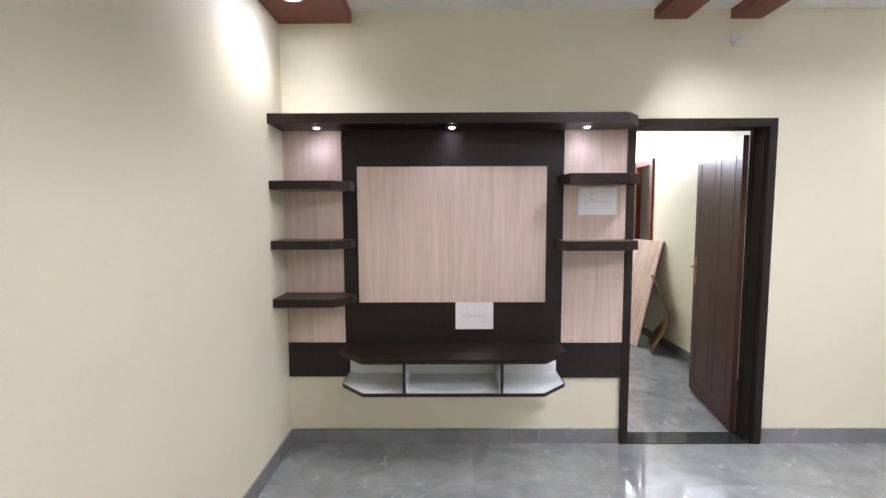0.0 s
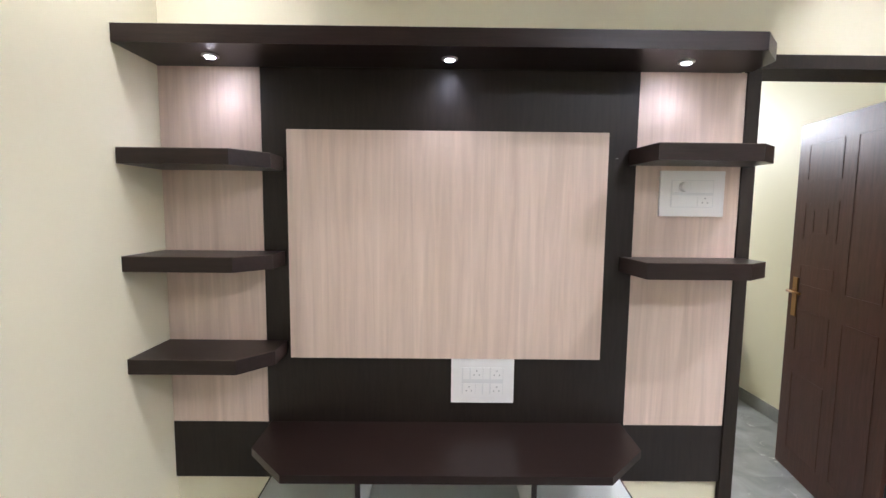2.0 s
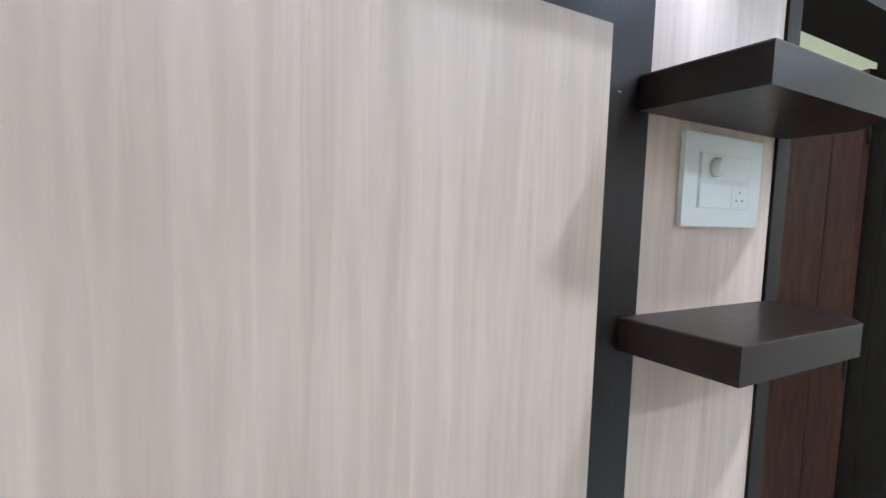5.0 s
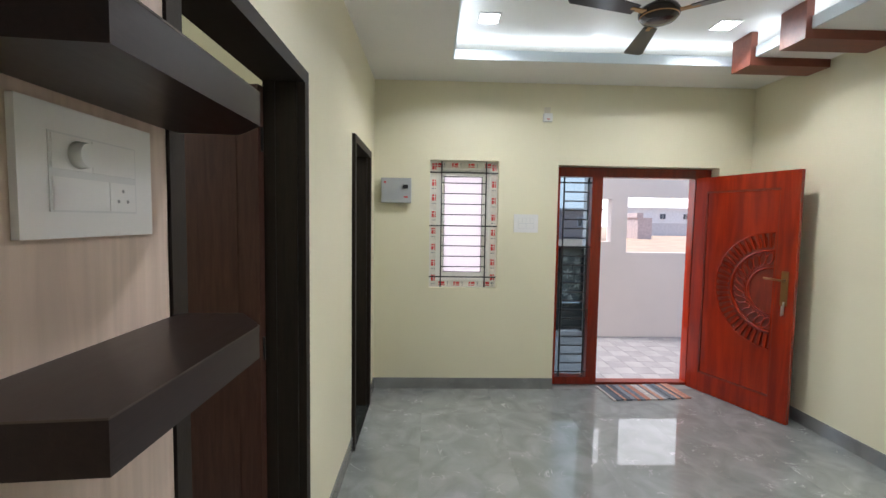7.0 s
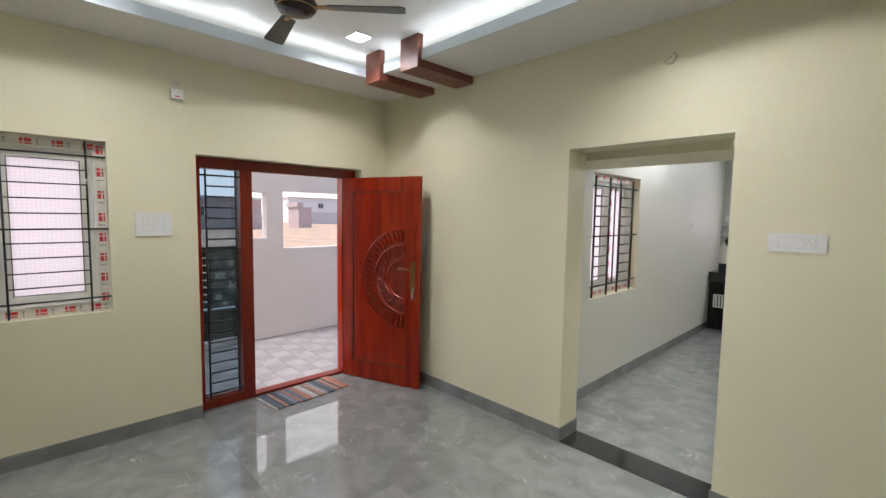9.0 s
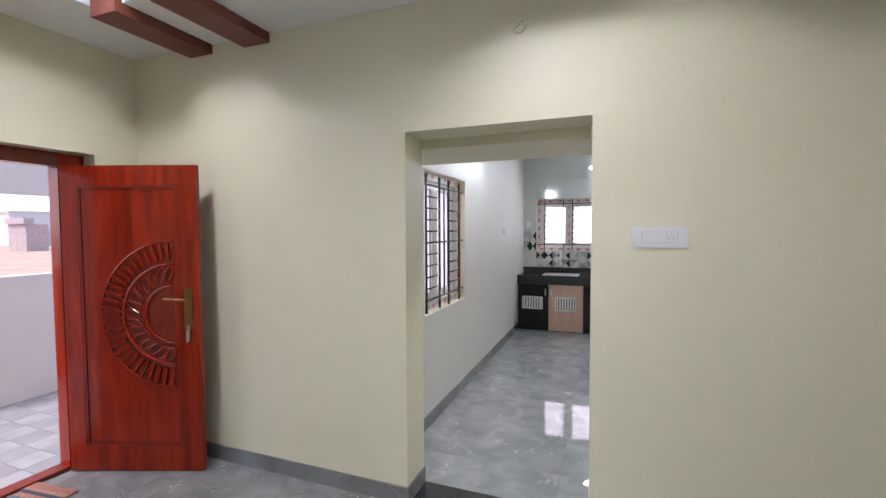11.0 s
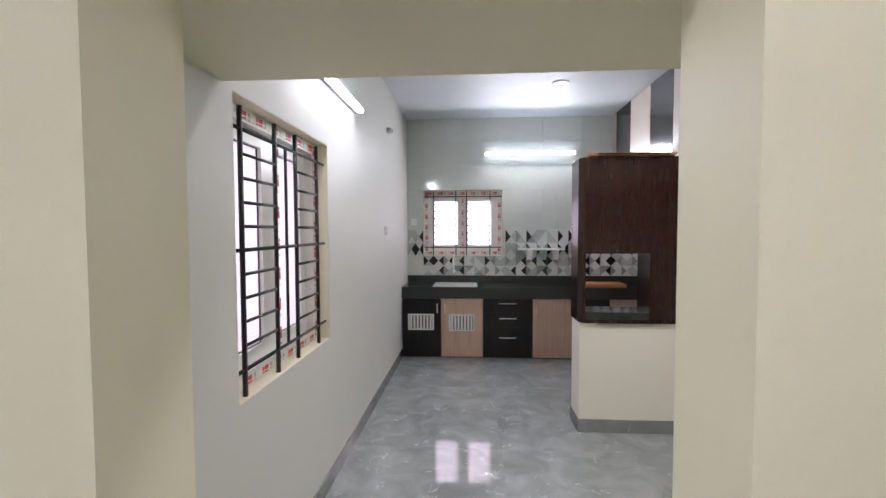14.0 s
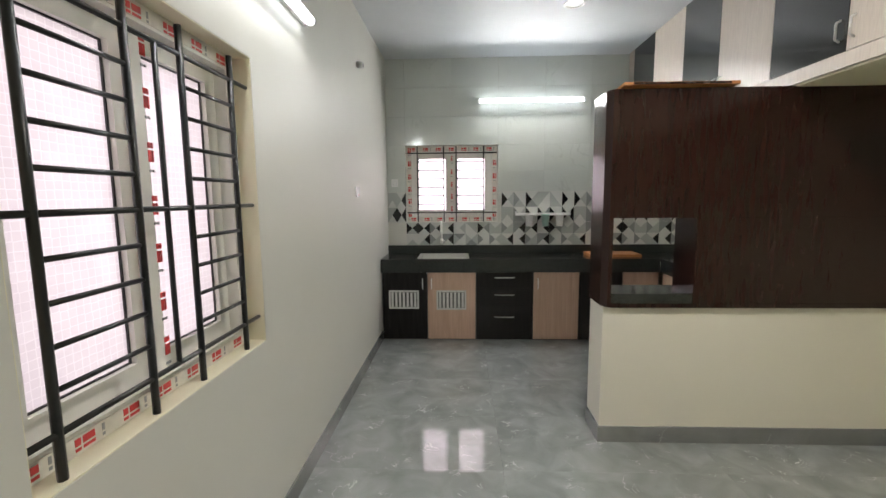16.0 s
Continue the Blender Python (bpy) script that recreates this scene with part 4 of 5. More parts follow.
# door mat of woven stripes
mat_e = thing("door_mat", (5.24, -2.50, 0), "striped woven grey and orange rag mat inside the front door", "door mat")
mat_e.rotation_euler = (0, 0, radians(4))
cols = [(0.08, 0.09, 0.11), (0.42, 0.40, 0.38), (0.14, 0.16, 0.19), (0.46, 0.24, 0.17), (0.36, 0.37, 0.38), (0.10, 0.12, 0.15), (0.50, 0.46, 0.42), (0.38, 0.17, 0.12), (0.20, 0.22, 0.25)]
MS = [mat("mat_stripe", c, 0.9, var=0.45, scale=70, bump=0.8, bscale=250, stretch=(3, 1, 1)) for c in cols]
rnd = random.Random(5)
y = -0.36
while y < 0.36:
    w = rnd.choice((0.025, 0.035, 0.05, 0.02))
    bm = bmesh.new()
    j = rnd.uniform(-0.012, 0.012)
    P(bm, [(-0.17 + j, y), (0.17 + j, y + 0.01), (0.17 + j, y + w + 0.01), (-0.17 + j, y + w)], 0.001, 0.009 + rnd.uniform(0, 0.003))
    part("stripe", bm, MS[rnd.choice((0, 1, 2, 3, 5, 6, 8, 0, 4, 6, 3, 7))], mat_e, bevel=0.002, local=True)
    y += w

# ---- ceiling things in the living room ----
def beam(xa, xb, ya, yb, block_y, label):
    """A ceiling beam under the lowered ring that rises as a block in the tray."""
    e = thing("ceiling_beam", ((xa + xb) / 2, (ya + yb) / 2, 2.74), label, "ceiling beam")
    lo, hi = (TRAY[2] + 0.001, block_y) if block_y < -1.8 else (block_y, TRAY[3] - 0.001)
    y0, y1 = (ya, lo) if block_y < -1.8 else (hi, yb)
    boxpart("run", (xa, xb, y0, y1, 2.74, CF), M_BEAM, e)
    boxpart("block", (xa, xb, lo, hi, 2.74, CU), M_BEAM, e)


beam(4.585, 4.785, SY + 0.0, -2.83, -2.85, "red brown boxed beam dropping from the ceiling tray edge")
beam(4.11, 4.315, SY + 0.0, -2.83, -2.85, "red brown boxed beam dropping from the ceiling tray edge")
beam(2.34, 2.545, -0.75, 0, -0.745, "red brown boxed beam over the television wall")
beam(2.815, 3.005, -0.75, 0, -0.745, "red brown boxed beam over the television wall")
wp = thing("ceiling_panel", (0.23, -1.0, 2.72), "red brown ceiling panel with round downlight", "ceiling panel")
boxpart("board", (0.0, 0.455, -2.2, -0.0, 2.725, CF), M_BEAM, wp)
bm = bmesh.new()
lathe(bm, [(0.075, 0), (0.075, -0.005), (0.060, -0.009), (0.058, -0.002)], (0.20, -0.36, 2.725), 24)
part("downlight_ring", bm, M_WHITE, wp)
bm = bmesh.new()
lathe(bm, [(0.056, 0), (0.050, -0.004), (0.02, -0.006)], (0.20, -0.36, 2.722), 20)
part("downlight_lens", bm, M_LED, wp)
for lx in (2.6, 4.48):
    for ly in (-0.90, -2.58):
        e = thing("ceiling_light", (lx, ly, CU), "square cool white LED panel light in the ceiling tray", "ceiling light", "square lights in the ceiling tray")
        boxpart("frame", (lx - 0.075, lx + 0.075, ly - 0.075, ly + 0.075, CU - 0.012, CU - 0.0005), M_WHITE, e)
        boxpart("diffuser", (lx - 0.062, lx + 0.062, ly - 0.062, ly + 0.062, CU - 0.016, CU - 0.0125), M_LED, e, bevel=0.001)

fan = thing("ceiling_fan", (4.05, -1.88, 2.79), "dark brown three blade ceiling fan at rest", "ceiling fan")
HX, HY, HZ = 4.05, -1.88, 2.82
bm = bmesh.new()
lathe(bm, [(0.03, 0.19), (0.065, 0.186), (0.06, 0.14), (0.02, 0.12)], (HX, HY, HZ), 20)
part("ceiling_canopy", bm, M_BROWN, fan)
bm = bmesh.new()
lathe(bm, [(0.012, 0.03), (0.012, 0.13)], (HX, HY, HZ), 12)
part("down_rod", bm, M_BROWN, fan)
bm = bmesh.new()
lathe(bm, [(0.03, 0.085), (0.06, 0.07), (0.105, 0.045), (0.12, 0.02), (0.118, 0.0), (0.095, -0.028), (0.05, -0.04), (0.02, -0.042)], (HX, HY, HZ), 28)
part("motor", bm, mat("bronze_enamel", (0.035, 0.025, 0.02), 0.25, metal=0.4), fan)
bm = bmesh.new()
lathe(bm, [(0.107, -0.012), (0.113, -0.008), (0.114, -0.002), (0.107, 0.0)], (HX, HY, HZ), 28)
part("motor_band", bm, M_BRASS, fan)
for k, deg in enumerate((109, 229, 349)):
    m = Matrix.Translation((HX, HY, HZ + 0.005)) @ Matrix.Rotation(radians(deg), 4, "Z")
    bm = bmesh.new()
    B(bm, 0.10, 0.22, -0.018, 0.018, -0.004, 0.004, m=m)
    ar = part("blade_arm", bm, M_BRASS, fan, bevel=0.001)
    bm = bmesh.new()
    m2 = m @ Matrix.Rotation(radians(9), 4, "X")
    P(bm, [(0.18, -0.045), (0.60, -0.068), (0.625, -0.05), (0.625, 0.05), (0.60, 0.062), (0.18, 0.040)], -0.003, 0.003, m=m2)
    part("blade", bm, mat("dark_fan_blade", (0.014, 0.010, 0.009), 0.3), fan, "dark brown fan blade", 0.001)

# ---- kitchen ----
def tube_light(name, a, b, wallside, label):
    e = thing(name, (Vector(a) + Vector(b)) / 2, label, "tube light")
    bm = bmesh.new()
    tube(bm, a, b, 0.022, 16)
    part("tube", bm, M_TUBE, e)
    a, b, w = Vector(a), Vector(b), Vector(wallside)
    bm = bmesh.new()
    lo = Vector((min(a.x, b.x), min(a.y, b.y), a.z)) + w * 0.0225
    hi = Vector((max(a.x, b.x), max(a.y, b.y), a.z)) + w * 0.046
    x0, x1 = sorted((lo.x, hi.x))
    y0, y1 = sorted((lo.y, hi.y))
    B(bm, x0, x1, y0, y1, a.z - 0.02, a.z + 0.02)
    part("batten", bm, M_WHITE, e, bevel=0.003)
    for p in (a, b):
        d = (b - a).normalized() * (0.012 if p == a else -0.012)
        bm = bmesh.new()
        tube(bm, p - d, p + d, 0.0235, 14)
        part("end_cap", bm, M_WHITE, e)


tube_light("tube_light", (KX - 0.048, -4.90, 2.42), (KX - 0.048, -6.01, 2.42), (1, 0, 0), "glowing white tube light above the dining room window")
tube_light("tube_light", (1.29, KY + 0.058, 2.53), (2.43, KY + 0.058, 2.53), (0, -1, 0), "glowing white tube light on the kitchen tile wall")
kl = thing("ceiling_downlight", (1.73, -7.28, CK), "unlit round recessed ceiling light with steel ring", "ceiling light")
bm = bmesh.new()
lathe(bm, [(0.085, -0.0005), (0.083, -0.010), (0.066, -0.012), (0.062, -0.004)], (1.73, -7.28, CK), 26)
part("ring", bm, M_STEEL, kl)
bm = bmesh.new()
lathe(bm, [(0.060, -0.001), (0.055, -0.007), (0.02, -0.009)], (1.73, -7.28, CK), 20)
part("diffuser", bm, M_WHITE, kl)
# unseen panel, made up to carry the dining fill lamp
dl = thing("ceiling_light", (1.6, -5.0, CK), "square white LED panel added out of view for the dining fill light", "ceiling light")
boxpart("frame", (1.52, 1.68, -5.08, -4.92, CK - 0.012, CK - 0.0005), M_WHITE, dl)
boxpart("diffuser", (1.535, 1.665, -5.065, -4.935, CK - 0.016, CK - 0.0125), M_LED, dl, bevel=0.001)
cp = thing("conduit_stub", (KX, -7.24, 2.56), "short white conduit end with dark opening on the wall", "conduit")
bm = bmesh.new()
tube(bm, (KX, -7.24, 2.56), (KX - 0.05, -7.24, 2.555), 0.026, 16)
part("sleeve", bm, M_WHITE, cp, bevel=0.002)
bm = bmesh.new()
tube(bm, (KX - 0.0505, -7.24, 2.555), (KX - 0.052, -7.24, 2.555), 0.017, 14)
part("opening", bm, M_DARK, cp)

FY = -8.065
CT = 0.86
worktop = thing("worktop", (1.8, -8.3, 0.70), "black granite L shaped worktop with deep front apron and upstand", "worktop")
bm = bmesh.new()
B(bm, 0.0, 0.62, KY, -6.43, 0.83, CT)
B(bm, 0.62, 2.54, KY, FY + 0.02, 0.83, CT)
B(bm, 3.09, KX, KY, FY + 0.02, 0.83, CT)
B(bm, 2.54, 3.09, KY, KY + 0.075, 0.83, CT)
B(bm, 2.54, 3.09, FY - 0.03, FY + 0.02, 0.83, CT)
part("slab", bm, M_GRANITE, worktop)
boxpart("apron", (0.62, KX, FY - 0.005, FY + 0.018, 0.722, 0.829), M_GRANITE, worktop, bevel=0.001)
boxpart("apron", (0.60, 0.618, -8.04, -6.44, 0.722, 0.829), M_GRANITE, worktop, bevel=0.001)
boxpart("upstand", (0.02, KX, KY, KY + 0.03, CT + 0.001, 0.95), M_GRANITE, worktop, bevel=0.001)
boxpart("upstand", (0.0, 0.02, KY, -6.43, CT + 0.001, 0.95), M_GRANITE, worktop, bevel=0.001)
sink = thing("sink", (2.81, -8.30, 0.70), "shallow stainless steel sink set in black granite", "sink")
bm = bmesh.new()
sx0, sx1, sy0, sy1 = 2.545, 3.085, KY + 0.08, FY - 0.035
for d in ((sx0, sx1, sy0, sy0 + 0.03), (sx0, sx1, sy1 - 0.03, sy1), (sx0, sx0 + 0.03, sy0 + 0.03, sy1 - 0.03), (sx1 - 0.03, sx1, sy0 + 0.03, sy1 - 0.03)):
    B(bm, *d, CT - 0.004, CT + 0.004)
part("rim", bm, M_STEEL, sink, bevel=0.002)
bm = bmesh.new()
x0, x1, y0, y1 = sx0 + 0.03, sx1 - 0.03, sy0 + 0.03, sy1 - 0.03
for d in ((x0, x1, y0, y0 + 0.003, 0.70, CT), (x0, x1, y1 - 0.003, y1, 0.70, CT), (x0, x0 + 0.003, y0, y1, 0.70, CT), (x1 - 0.003, x1, y0, y1, 0.70, CT), (x0, x1, y0, y1, 0.697, 0.70)):
    B(bm, *d)
part("bowl", bm, M_STEEL, sink)
tap = thing("tap", (2.845, KY + 0.001, 1.0), "chrome wall mounted swan neck sink tap", "tap")
bm = bmesh.new()
tube(bm, (2.845, KY, 1.0), (2.845, KY + 0.06, 1.0), 0.016, 12)
tube(bm, (2.845, KY + 0.06, 0.975), (2.845, KY + 0.06, 1.03), 0.018, 12)
part("body", bm, M_STEEL, tap)
bm = bmesh.new()
pp = [Vector((2.845, KY + 0.06 + 0.09 * (1 - math.cos(a)), 1.14 + 0.09 * math.sin(a))) for a in [math.pi * k / 12 for k in range(13)]]
tube(bm, (2.845, KY + 0.06, 1.02), pp[0], 0.009, 10)
for a, b in zip(pp, pp[1:]):
    tube(bm, a, b, 0.009, 10)
tube(bm, pp[-1], pp[-1] - Vector((0, 0, 0.04)), 0.010, 10)
part("spout", bm, M_STEEL, tap)
bm = bmesh.new()
tube(bm, (2.845, KY + 0.078, 1.0), (2.805, KY + 0.12, 1.01), 0.006, 8)
part("handle", bm, M_STEEL, tap)


def handle(parent, c, vertical, ln=0.11, out=(0, 1, 0), nm="handle"):
    """A bow handle on a cabinet front."""
    c, o = Vector(c), Vector(out)
    s = Vector((0, 0, 1)) if vertical else o.cross(Vector((0, 0, 1)))
    bm = bmesh.new()
    a, b = c - s * ln / 2, c + s * ln / 2
    tube(bm, a, a + o * 0.022 + s * 0.012, 0.005, 8)
    tube(bm, b, b + o * 0.022 - s * 0.012, 0.005, 8)
    tube(bm, a + o * 0.022 + s * 0.012, b + o * 0.022 - s * 0.012, 0.0055, 8)
    return part(nm, bm, M_STEEL, parent, "chrome bow handle")


def vent(parent, x0, x1, z0, z1, y):
    bm = bmesh.new()
    for d in ((x0, x1, z0, z0 + 0.018), (x0, x1, z1 - 0.018, z1), (x0, x0 + 0.018, z0 + 0.018, z1 - 0.018), (x1 - 0.018, x1, z0 + 0.018, z1 - 0.018)):
        B(bm, d[0], d[1], y, y + 0.004, d[2], d[3])
    n = 7
    for i in range(n):
        c = x0 + 0.018 + (x1 - x0 - 0.036) * (i + 0.5) / n
        B(bm, c - 0.011, c + 0.011, y, y + 0.006, z0 + 0.022, z1 - 0.022, m=None)
    v = part("vent_grille", bm, M_VENT, parent, "steel louvre vent", 0.001)
    # black sheet that paints the shade in the gaps between the slats
    boxpart("vent_backing", (x0 + 0.01, x1 - 0.01, y - 0.0005, y + 0.001, z0 + 0.01, z1 - 0.01), M_DARK, v, bevel=0)


def base_unit(x0, x1, front, label, kind_, handle_left=True, ven=None):
    e = thing("base_cabinet", ((x0 + x1) / 2, -8.3, 0), label, "kitchen cabinet")
    boxpart("carcass", (x0 + 0.001, x1 - 0.001, KY + 0.01, FY - 0.022, 0, 0.69), M_WENGE, e, bevel=0)
    if kind_ == "drawers":
        for z0, z1 in ((0.556, 0.718), (0.376, 0.550), (0.012, 0.370)):
            d = boxpart("drawer_front", (x0 + 0.004, x1 - 0.004, FY - 0.020, FY - 0.002, z0, z1), front, e, "dark wenge drawer front")
            handle(d, ((x0 + x1) / 2, FY - 0.002, z0 + (0.11 if z1 - z0 < 0.2 else 0.24)), False, 0.20)
    else:
        d = boxpart("door", (x0 + 0.004, x1 - 0.004, FY - 0.020, FY - 0.002, 0.012, 0.718), front, e, "laminate cabinet door")
        if kind_ == "door":
            handle(d, ((x1 - 0.045) if handle_left else (x0 + 0.045), FY - 0.002, 0.60), True)
        if ven:
            vent(d, *ven, FY - 0.0015)
    return e


base_unit(2.983, 3.455, M_BLACKLAM, "dark wenge base cabinet with steel vent beside the wall", "door", False, (3.07, 3.385, 0.335, 0.530))
base_unit(2.475, 2.981, M_OAKTAN, "pale oak base cabinet with steel vent under the sink", "door", True, (2.575, 2.885, 0.325, 0.530))
base_unit(1.885, 2.473, M_BLACKLAM, "dark wenge base cabinet with three drawers", "drawers")
base_unit(1.415, 1.883, M_OAKTAN, "pale oak base cabinet with one plain door", "door", True)
base_unit(0.98, 1.413, M_BLACKLAM, "dark wenge base cabinet with plain door", "panel")
base_unit(0.62, 0.978, M_OAKTAN, "pale oak corner base cabinet with plain door", "panel")
wc = thing("base_cabinet", (0.3, -7.3, 0), "dark wenge base cabinet under the side worktop", "kitchen cabinet")
boxpart("carcass", (0.0, 0.58, -8.04, -6.45, 0, 0.69), M_WENGE, wc, bevel=0)
for k in range(3):
    boxpart("door", (0.58, 0.598, -8.03 + k * 0.525, -7.51 + k * 0.525, 0.012, 0.718), M_OAKTAN if k % 2 == 0 else M_WENGE, wc, "laminate cabinet door")

# small shelf with cups on the tile wall
hs = thing("cup_rack", (1.72, KY, 1.26), "white wall rack holding small plastic cups on patterned tiles", "rack")
bm = bmesh.new()
B(bm, 1.42, 2.02, KY + 0.008, KY + 0.10, 1.285, 1.295)
B(bm, 1.42, 2.02, KY + 0.094, KY + 0.10, 1.295, 1.315)
B(bm, 1.42, 1.426, KY + 0.008, KY + 0.10, 1.295, 1.33)
B(bm, 2.014, 2.02, KY + 0.008, KY + 0.10, 1.295, 1.33)
part("rail", bm, M_WHITE, hs, bevel=0.001)
for x, mm, nm in ((1.55, M_WHITE, "white"), (1.705, M_MINT, "mint green"), (1.88, M_WHITE, "white")):
    bm = bmesh.new()
    lathe(bm, [(0.032, 0), (0.034, 0.002), (0.048, 0.125), (0.052, 0.127), (0.050, 0.130), (0.046, 0.126), (0.031, 0.006)], (x, KY + 0.155, 1.17), 20)
    part("cup", bm, mm, hs, nm + " plastic cup")
sp = plate("wall_socket", (3.41, KY + 0.009, 1.70), (-1, 0, 0), (0, 1, 0), 0.075, 0.085, [(0.3, 0.3, 0.4, 0.4)], "small white socket plate on tile wall beside kitchen window", "socket")

# serving hatch unit on the half wall
half = slab("wall_half", (0, 1.79, -6.42, -6.17, 0, 0.84), mat("ivory_paint", (0.73, 0.695, 0.60), 0.5, var=0.02, scale=1.2, bump=0.08, bscale=90))
skirt("baseboard_half", [("y", -6.17, 1, 0.01, 1.80), ("x", 1.79, 1, -6.42, -6.17)])
hu = thing("hatch_unit", (0.9, -6.28, 0.84), "dark brown gloss panel unit with serving hatch on half wall", "partition unit")
boxpart("upper_box", (0.002, 1.752, -6.40, -6.150, 1.366, 2.08), M_BROWN, hu)
boxpart("side_box", (0.002, 1.285, -6.40, -6.150, 0.868, 1.365), M_BROWN, hu)
bm = bmesh.new()
P(bm, [(1.754, -6.42), (1.80, -6.42), (1.80, -6.20), (1.776, -6.146), (1.754, -6.146)], 0.845, 2.08)
part("end_board", bm, M_BROWN, hu, bevel=0.003)
bm = bmesh.new()
P(bm, [(0.002, -6.42), (1.753, -6.42), (1.753, -6.146), (0.002, -6.146)], 0.842, 0.866)
part("sill_board", bm, M_BROWN, hu, bevel=0.003)
boxpart("hatch_sill", (1.287, 1.753, -6.41, -6.152, 0.867, 0.925), M_GRANITE, hu, "polished dark hatch sill")
tr = thing("wooden_board", (1.43, -6.25, 2.082), "orange pine board lying on top of the hatch unit", "board")
bm = bmesh.new()
B(bm, -0.31, 0.31, -0.17, 0.14, 0.0, 0.016)
tr.rotation_euler = (radians(3), radians(0), radians(1))
part("top_board", bm, M_ORANGE, tr, bevel=0.002, local=True)
bm = bmesh.new()
B(bm, -0.26, 0.26, 0.1405, 0.143, 0.002, 0.014)
part("routed_edge", bm, M_BROWN, tr, local=True)
cb = thing("chopping_board", (1.02, -8.30, CT), "pine board with routed lines lying on the worktop", "board")
bm = bmesh.new()
B(bm, -0.26, 0.26, -0.14, 0.14, 0.001, 0.03)
part("slab", bm, M_ORANGE, cb, bevel=0.003, local=True)

# upper cabinets on their slab along the west wall
ledge = slab("loft_slab_west", (0, 0.80, KY, -4.30, 2.075, 2.155), M_WALL)
edges = [-8.55, -8.41, -7.93, -7.376, -6.872, -6.34, -5.83, -5.32, -4.82, -4.302]
for i, (a, b) in enumerate(zip(edges, edges[1:])):
    dark = i % 2 == 1
    e = thing("upper_cabinet", (0.5, (a + b) / 2, 2.156), ("dark wenge" if dark else "cream laminate") + " overhead cabinet door up to the ceiling", "kitchen cabinet", "overhead cabinets")
    boxpart("carcass", (0.25, 0.80, a + 0.001, b - 0.001, 2.157, CK - 0.002), M_WENGE, e, bevel=0)
    d = boxpart("door", (0.802, 0.822, a + 0.003, b - 0.003, 2.160, CK - 0.004), M_UPLAM if dark else M_CREAMLAM, e)
    handle(d, (0.822, (b - 0.04) if i % 2 else (a + 0.04), 2.26), True, 0.10, (1, 0, 0))
boxpart("loft_fascia", (0.802, 0.824, -8.55, -4.30, 2.085, 2.155), M_CREAMLAM, ledge, bevel=0.001)

# ---- porch and outside ----
porch = slab("porch_floor", (EX + 0.22, 7.4, -9.5, 1.5, -0.2, -0.012), M_GROUT)
porch_side = slab("porch_floor_side", (KX + 0.25, EX + 0.22, -9.5, -3.72, -0.2, -0.012), M_GROUT)
PX = 7.2
parapet = solid("porch_wall", "x", PX, 0.15, -9.5, -2.63, 0, 3.2, [(-4.15, -3.18, 1.165, 1.92), (-2.965, -2.71, 1.305, 1.89)], M_PORCHW)
porch_end = solid("porch_wall_end", "y", 1.5, 0.15, EX + 0.22, 7.4, 0, 3.2, [], M_PORCHW)
porch_far = solid("porch_wall_far", "y", -9.65, 0.15, KX + 0.25, 7.4, 0, 3.2, [], M_PORCHW)
ground = slab("ground", (-200, 260, -200, 200, -0.5, -0.35), M_SAND)
gate = thing("front_gate", (PX + 0.05, -1.9, 0), "dark metal gate with slats and cream lily relief", "gate")
gm = [(-2.62, -2.58), (-2.30, -2.26), (-1.20, -1.16)]
for a, b in gm:
    boxpart("gate_post", (PX + 0.03, PX + 0.07, a, b, 0.07, 1.22), M_GATE, gate)
boxpart("gate_rail", (PX + 0.03, PX + 0.07, -2.58, -1.20, 1.18, 1.22), M_GATE, gate)
boxpart("lower_panel", (PX + 0.04, PX + 0.06, -2.58, -1.20, 0.08, 0.45), M_GATE, gate)
boxpart("flower_panel", (PX + 0.05, PX + 0.06, -2.58, -2.30, 0.47, 1.18), mat("grey_gate_panel", (0.10, 0.12, 0.13), 0.4), gate)
for k in range(8):
    boxpart("gate_slat", (PX + 0.04, PX + 0.055, -2.26, -1.20, 0.48 + k * 0.088, 0.552 + k * 0.088), mat("brown_gate_slat", (0.06, 0.03, 0.025), 0.4) if k == 0 else bpy.data.materials["brown_gate_slat"], gate, bevel=0.001)
bm = bmesh.new()
for cy, cz, s in ((-2.42, 0.88, 0.085), (-2.55, 1.04, 0.07), (-2.40, 0.62, 0.065), (-2.56, 0.74, 0.075), (-2.38, 1.08, 0.05), (-2.58, 0.90, 0.05), (-2.47, 0.55, 0.05)):
    for k in range(6):
        a = k * math.pi / 3 + cz * 3
        m = Matrix.Translation((PX + 0.042, cy + 0.02, cz - 0.02)) @ Matrix.Rotation(a, 4, "X")
        P(bm, [(0, 0), (0.006, 0), (0.006, 0.001), (0, 0.001)], 0, 0.001, m=m)
        vs = [bm.verts.new(m @ Vector(p)) for p in ((0, 0, 0), (0, s * 0.45, s * 0.16), (0, s, 0), (0, s * 0.45, -s * 0.16), (-0.008, s * 0.45, 0))]
        for f in ((0, 1, 4), (1, 2, 4), (2, 3, 4), (3, 0, 4)):
            bm.faces.new([vs[i] for i in f])
part("lily_relief", bm, M_FLOWER, gate, "cream lily flower relief")
curb = slab("porch_kerb", (PX - 0.02, PX + 0.15, -2.61, 1.5, -0.2, 0.07), M_PORCHW)
yard = slab("yard_paving", (PX + 0.15, 12, -9, 6, -0.36, -0.34), M_DAYROAD)


